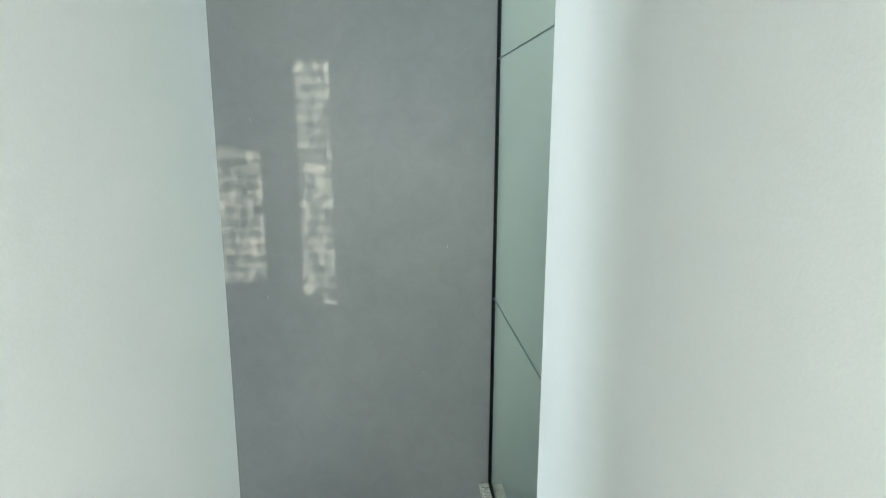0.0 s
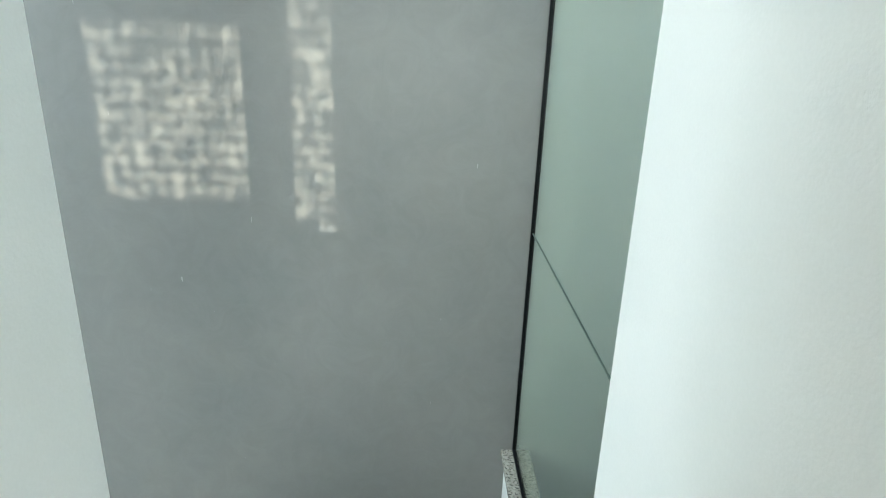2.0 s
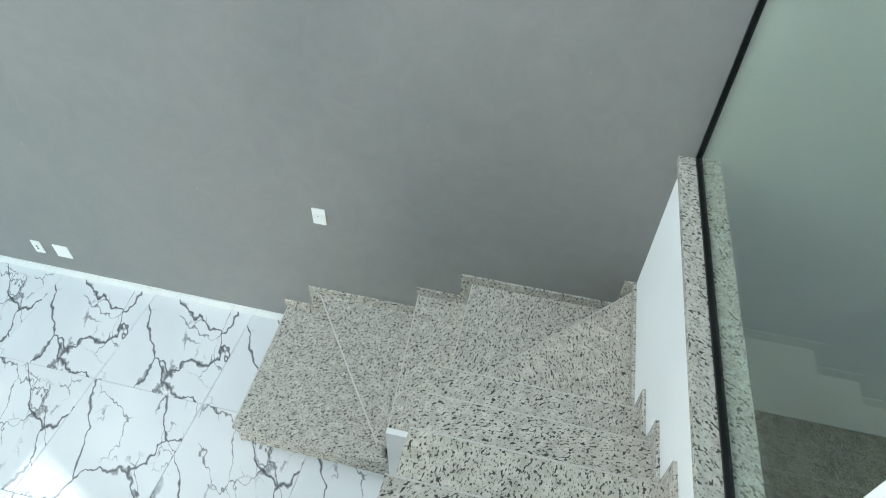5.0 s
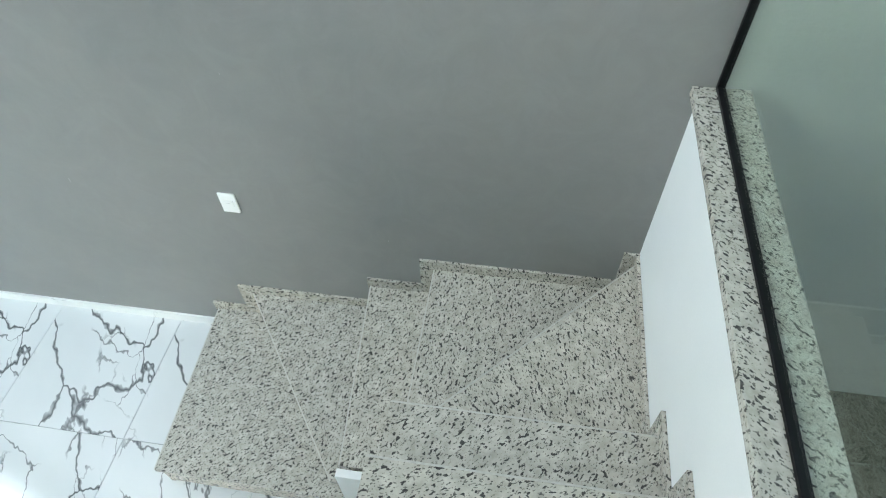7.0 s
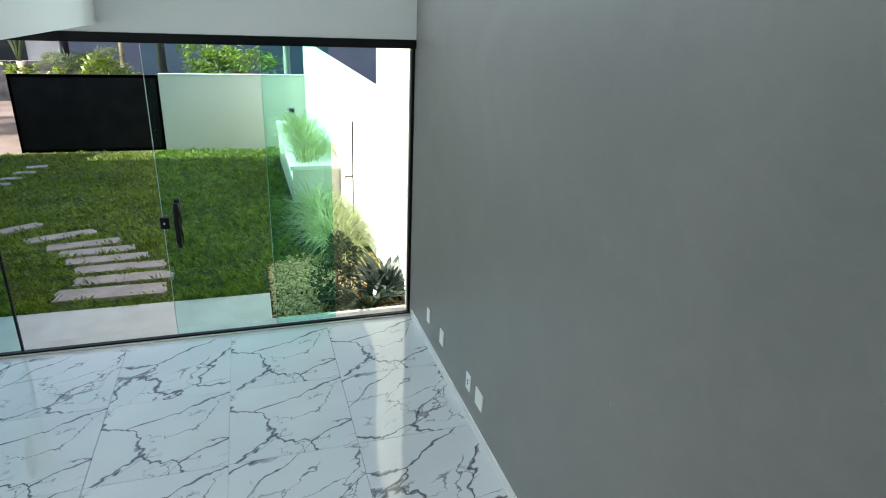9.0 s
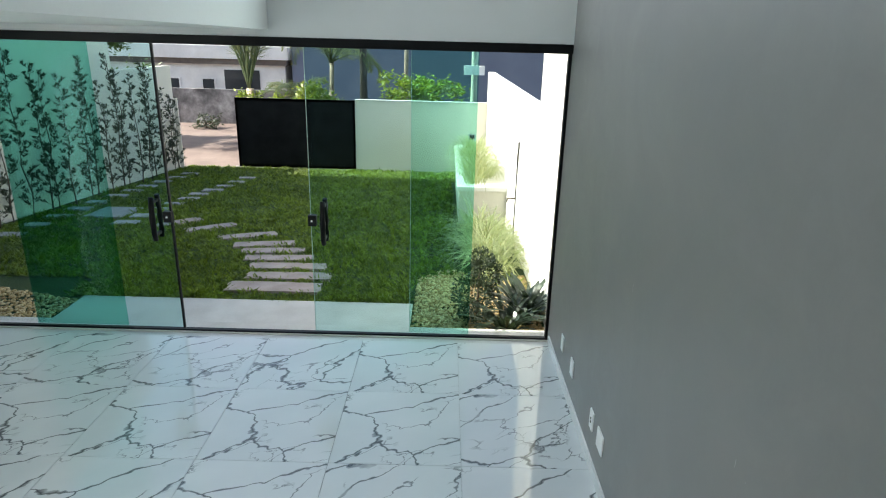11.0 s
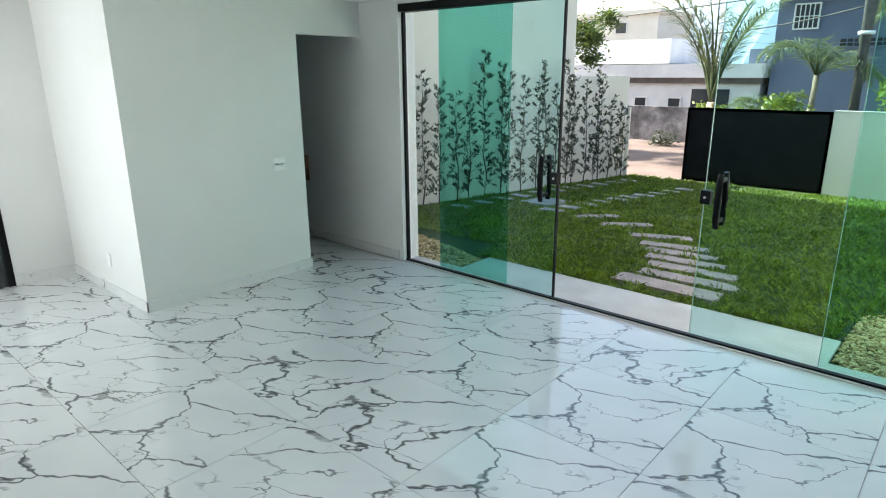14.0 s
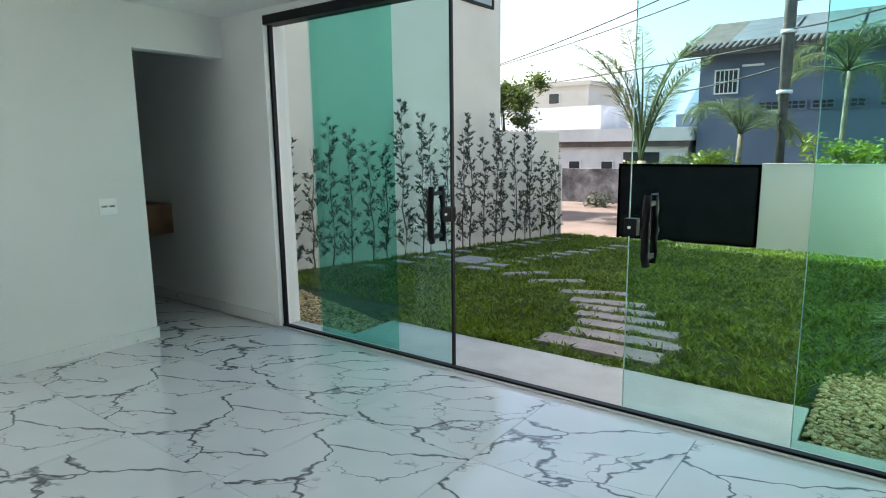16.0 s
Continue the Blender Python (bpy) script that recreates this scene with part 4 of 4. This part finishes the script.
topiary(-5.35, -0.55)


def palm(name, x, y, z, trunk_h, fronds, length, label, seed, lift=(0.7, 1.35), bark=PALMBARK, radius=0.13, leaflet=0.5, droop=1.6):
    r = random.Random(seed)
    e = thing(name, (x, y, z), label, "palm")
    bm = bmesh.new()
    tube(bm, [(x, y, z - 0.3), (x + 0.02, y, z + trunk_h * 0.5), (x, y + 0.03, z + trunk_h)], [radius * 1.1, radius, radius * 0.8], 10)
    part("trunk", bm, bark, e)
    for i in range(fronds):
        az = i * 2.399 + r.uniform(-0.2, 0.2)
        a = r.uniform(*lift)
        ln = length * r.uniform(0.8, 1.1)
        p = Vector((x, y, z + trunk_h))
        bm = bmesh.new()
        pts, segs = [p.copy()], 12
        for s in range(segs):
            p = p + Vector((math.cos(az) * math.cos(a), math.sin(az) * math.cos(a), math.sin(a))) * ln / segs
            a -= droop / segs * (0.3 + 1.5 * s / segs)
            pts.append(p.copy())
        tube(bm, pts, [(0.042 if name == "tall_palm" else 0.032) * (1 - 0.95 * s / segs) for s in range(segs + 1)], 4)
        f = part("frond", bm, PALMLEAF, e)
        vs, fs = [], []
        for s in range(80):
            k0 = 0.24 if name == "tall_palm" else 0.12
            k = k0 + (1 - k0) * s / 80
            q = k * segs
            i0 = min(int(q), segs - 1)
            pt = pts[i0].lerp(pts[i0 + 1], q - i0)
            d = (pts[i0 + 1] - pts[i0]).normalized()
            side = d.cross(Vector((0, 0, 1)))
            side = side.normalized() if side.length > 0.05 else Vector((-math.sin(az), math.cos(az), 0))
            for sg_ in (1, -1):
                dd = d * 0.8 + side * sg_ * 0.8 + Vector((0, 0, r.uniform(-0.75, 0.15)))
                leaf(vs, fs, pt, dd, leaflet * math.sin(math.pi * min(0.97, k * 0.85 + 0.12)) * r.uniform(0.8, 1.1) + 0.08, 0.026, r.uniform(-0.5, 0.5))
        raw_part("foliage", vs, fs, PALMLEAF, f)


palm("tall_palm", -18.6, -6.75, -0.8, 1.7, 12, 3.9, "pale-sheathed palm with upright feathery fronds", 5, (1.2, 1.5), PALMBARK, 0.14, 0.55, 1.15)
palm("street_palm", -21.0, -4.75, -0.9, 2.5, 9, 2.5, "green palm in front of the blue house", 6, (0.5, 1.3), BARK, 0.09, 0.55, 2.9)
palm("street_palm", -21.5, -2.3, -0.9, 4.1, 9, 2.4, "green palm in front of the blue house", 8, (0.3, 1.2), BARK, 0.08, 0.55, 2.8)
palm("street_palm", -20.0, -5.6, -0.9, 1.3, 9, 1.7, "low bushy green palm behind the gate", 9, (0.3, 1.2), BARK, 0.08, 0.4, 2.0)
palm("street_palm", -19.5, -1.6, -0.9, 1.2, 9, 1.7, "low bushy green palm behind the wall", 12, (0.3, 1.2), BARK, 0.08, 0.4, 2.0)


def leafy_shrub(name, x, y, z, w, h, count, mat, size, label, cat, seed, trunk=0.0):
    r = random.Random(seed)
    e = thing(name, (x, y, z), label, cat)
    bm = bmesh.new()
    tube(bm, [(x, y, z - 0.1), (x, y + 0.05, z + trunk + h * 0.3), (x + 0.1, y, z + trunk + h * 0.7)], [0.05 + 0.05 * trunk, 0.04 + 0.03 * trunk, 0.02], 6)
    clumps = [Vector((x + r.uniform(-1, 1) * w / 2, y + r.uniform(-1, 1) * w / 2, z + trunk + h * r.uniform(0.12, 0.95))) for _ in range(22)]
    for c in clumps[:9]:
        tube(bm, [(x, y, z + trunk + h * 0.2), c], [0.025, 0.008], 4)
    part("trunk", bm, STEM, e)
    vs, fs = [], []
    for i in range(count):
        c = clumps[i % len(clumps)]
        d = Vector((r.gauss(0, 1), r.gauss(0, 1), r.gauss(0, 0.8)))
        p = c + d * w * 0.09
        leaf(vs, fs, p, (r.uniform(-1, 1), r.uniform(-1, 1), r.uniform(-0.5, 0.6)), size * r.uniform(0.7, 1.3), size * 0.4, r.uniform(-1, 1))
    raw_part("crown", vs, fs, mat, e)


for n, (x, y, w, h) in enumerate(((-18.2, -5.4, 1.5, 1.9), (-18.4, -4.5, 1.5, 1.8), (-18.3, -2.2, 1.3, 2.2), (-18.6, -1.2, 1.5, 2.0), (-18.2, -6.2, 1.0, 1.6))):
    leafy_shrub("street_shrub", x, y, -0.85, w, h + 0.15, 1700, SHRUB, 0.16, "bright green leafy shrub behind the garden wall", "shrub", 60 + n)
leafy_shrub("street_tree", -19.5, -11.7, -0.85, 2.2, 3.5, 9000, TREELEAF, 0.18, "leafy tree behind the neighbouring wall", "tree", 77, 1.0)
leafy_shrub("street_shrub", -22.6, -9.7, -0.9, 0.9, 0.5, 500, HEDGE, 0.12, "low dark shrub at the foot of the street wall", "shrub", 81)

# ---------- street and far houses ----------
structure("wall_street", boxes((-24.2, -24.0, -30, -7.0, -1.2, 0.42)), WEATHERED, "weathered grey wall across the street")


def window_in(parent, x, y0, y1, z0, z1, bars=0, trim=FARWHITE):
    w = part("window", boxes((x - 0.02, x + 0.02, y0, y1, z0, z1)), DARKGLASS, parent)
    t = 0.05
    part("frame", boxes((x, x + 0.06, y0 - t, y1 + t, z1, z1 + t), (x, x + 0.06, y0 - t, y1 + t, z0 - t, z0), (x, x + 0.06, y0 - t, y0, z0, z1), (x, x + 0.06, y1, y1 + t, z0, z1)), trim, w)
    for i in range(bars):
        y = y0 + (y1 - y0) * (i + 1) / (bars + 1)
        part("bar", boxes((x + 0.03, x + 0.06, y - 0.015, y + 0.015, z0, z1)), trim, w)
    if bars:
        part("bar", boxes((x + 0.03, x + 0.06, y0, y1, (z0 + z1) / 2 - 0.015, (z0 + z1) / 2 + 0.015)), trim, w)


h1 = thing("white_house", (-30, -12, -1), "low white flat-roofed house across the street", "house")
part("wall", boxes((-36, -27.0, -24, -7.8, -1.2, 1.22)), FARWHITE, h1)
part("parapet", boxes((-36.2, -26.7, -24, -7.6, 1.45, 1.98)), FARWHITE, h1)
# dark material here paints the shade under the parapet
part("eave", boxes((-36.1, -26.85, -24, -7.7, 1.22, 1.45)), ROOFTILE, h1, "slab edge with its shade put into a dark colour")
part("upper_storey", boxes((-34, -30, -19.0, -12.7, 2.05, 3.17)), FARWHITE, h1)
# flat dark sheet on the wall, painting the shade inside the porch
part("porch_shade_sheet", boxes((-27.02, -26.97, -10.4, -8.9, 0.1, 1.0)), DARKGLASS, h1)
for y in (-12.85, -11.35):
    window_in(h1, -26.99, y, y + 0.5, 0.2, 0.6)
h2 = thing("beige_house", (-45, -22, -1), "beige two-storey house further off", "house")
part("wall", boxes((-50, -44, -27.5, -19.5, -1, 5.5)), CREAM, h2)
part("roof", boxes((-50.2, -43.8, -27.7, -19.3, 5.5, 5.8)), CREAM, h2)
window_in(h2, -43.98, -22.6, -21.8, 4.3, 5.0)

bh = thing("blue_house", (-30, -3, -1), "blue-grey rendered house with a tiled roof", "house")
part("wall", boxes((-38, -27.0, -7.5, 9.0, -1.2, 4.72)), BLUE, bh)
part("annex", boxes((-36, -30.0, -9.2, -7.5, -1.2, 2.6)), BLUE, bh)
bm = bmesh.new()
lo, hi = 4.5, 6.35
for a, b in (((-26.3, lo), (-31.5, hi)),):
    vs = [bm.verts.new(p) for p in ((a[0], -8.1, a[1]), (a[0], 9.6, a[1]), (b[0], 9.6, b[1]), (b[0], -8.1, b[1]))]
    up = [bm.verts.new(v.co + Vector((0, 0, 0.12))) for v in vs]
    for i in range(4):
        bm.faces.new((vs[i], vs[(i + 1) % 4], up[(i + 1) % 4], up[i]))
    bm.faces.new(up)
    bm.faces.new(vs[::-1])
bmesh.ops.recalc_face_normals(bm, faces=bm.faces[:])
roof = part("roof", bm, ROOFTILE, bh, "dark clay tile roof")
bm = bmesh.new()
tube(bm, [(-26.25, 0, 4.55), (-27.2, 0, 4.89)], 0.11, 6)
tile_me = mesh_of("roof_tile", bm, ROOFTILE)
for i in range(78):
    t = new("roof_tile", tile_me)
    t.location = (0, -8.0 + i * 0.225, 0.1)
    t.parent = roof
    t.matrix_parent_inverse = place_of(roof).inverted()
bm = bmesh.new()
for j in range(6):
    y = -6.6 + j * 2.1
    a, b = Vector((-27.5, y, 5.12)), Vector((-31.0, y, 6.36))
    vs = [bm.verts.new(p) for p in (a, a + Vector((0, 2.0, 0)), b + Vector((0, 2.0, 0)), b)]
    bm.faces.new(vs)
bmesh.ops.solidify(bm, geom=bm.faces[:], thickness=0.05)
part("solar_panels", bm, SOLAR, roof, "pale glassy roof panels")
window_in(bh, -26.98, -6.9, -6.15, 3.2, 4.0, 4)
for y in (-5.35, -4.5, -3.65, -2.75, -1.7, -0.8):
    window_in(bh, -26.98, y, y + 0.62, 2.53, 2.78, 2, BLUE)
part("awning", boxes((-27.0, -26.9, -6.0, -5.29, 4.1, 4.17)), FARWHITE, bh)


def utility_pole(x, y, r0, r1, h, mat, label):
    e = thing("utility_pole", (x, y, -0.9), label, "utility pole")
    bm = bmesh.new()
    tube(bm, [(x, y, -0.95), (x, y, h * 0.5), (x + 0.02, y, h)], [r0, (r0 + r1) / 2, r1], 12)
    part("post", bm, mat, e)
    for z in (2.6, 4.1):
        bm = bmesh.new()
        tube(bm, [(x, y, z), (x, y, z + 0.09)], r0 * 1.12, 12)
        part("band", bm, PLASTIC, e, "pale metal band")
    part("crossarm", boxes((x - 0.05, x + 0.05, y - 0.8, y + 0.8, h - 0.4, h - 0.3)), POLE, e)
    for d in (-0.7, 0, 0.7):
        bm = bmesh.new()
        tube(bm, [(x, y + d, h - 0.3), (x, y + d, h - 0.14)], [0.03, 0.045], 8)
        part("insulator", bm, PLASTIC, e)


utility_pole(-20.0, -3.55, 0.17, 0.13, 7.2, POLE, "dark weathered utility pole with cables")
utility_pole(-17.6, -0.15, 0.13, 0.11, 6.5, POLELIGHT, "pale concrete utility pole beyond the wall")
sign = thing("meter_plate", (-17.4, -0.15, 1.2), "small white box on the pale pole", "meter box")
part("case", boxes((-17.48, -17.42, -0.45, 0.12, 1.5, 1.75), bevel=0.01), PLASTIC, sign)

for n, (a, b, sag) in enumerate((((-20, -3.6, 6.4), (-24, -18, 4.0), 0.25), ((-20, -3.6, 5.9), (-30, -22, 5.0), 0.3), ((-20, -3.6, 3.9), (-30, -22, 4.2), 0.2), ((-20, -3.6, 3.3), (-26, -10, 3.1), 0.15), ((-20, -3.6, 4.9), (-18, 8, 5.2), 0.3), ((-20, -3.6, 4.2), (-17.6, -0.1, 4.4), 0.1))):
    A, B = Vector(a), Vector(b)
    bm = bmesh.new()
    tube(bm, [A.lerp(B, k / 14) - Vector((0, 0, sag * 4 * (k / 14) * (1 - k / 14))) for k in range(15)], 0.022, 5)
    solid("overhead_cable", bm, WIRE, "thin black overhead cable sagging between poles", "cable", "street cables")

# far hills, their pale blue colour standing in for haze
bm = bmesh.new()
prev = None
for i in range(81):
    y = -1400 + i * 30
    hgt = 55 + 40 * math.sin(i * 0.19 + 1) + 18 * math.sin(i * 0.53) + 7 * math.sin(i * 1.3)
    cur = [bm.verts.new((-900 - 60 * math.sin(i * 0.3), y, -5)), bm.verts.new((-960, y, max(20, hgt) + 20)), bm.verts.new((-1100, y, -5))]
    if prev:
        bm.faces.new((prev[0], cur[0], cur[1], prev[1]))
        bm.faces.new((prev[1], cur[1], cur[2], prev[2]))
    prev = cur
structure("backdrop_hills", bm, MOUNTAIN, "hills on the horizon, haze put into their blue colour")

# ---------- floor tiles ----------
TP = 0.778
tiles = {}
x_lines = [-0.585 - TP * i for i in range(-2, 6)]
y_lines = [0.0] + [-0.757 - TP * i for i in range(0, 9)]
for i in range(len(x_lines)):
    xa = x_lines[i - 1] if i else 1.09
    xb = x_lines[i]
    xa, xb = min(xa, 1.09), max(xb, FX + 0.0)
    if xa - xb < 0.02:
        continue
    for j in range(len(y_lines) - 1):
        ya, yb = y_lines[j], max(y_lines[j + 1], -7.0)
        w, d = round(xa - xb - 0.003, 3), round(ya - yb - 0.003, 3)
        if d < 0.02:
            continue
        if (w, d) not in tiles:
            bm = bmesh.new()
            box(bm, -w / 2, w / 2, -d / 2, d / 2, -0.012, 0.0, bevel=0.0008)
            tiles[w, d] = mesh_of("floor_tile", bm, MARBLE)
        t = new("floor_tile", tiles[w, d])
        t.location = ((xa + xb) / 2, (ya + yb) / 2, 0)
        t.parent = floor
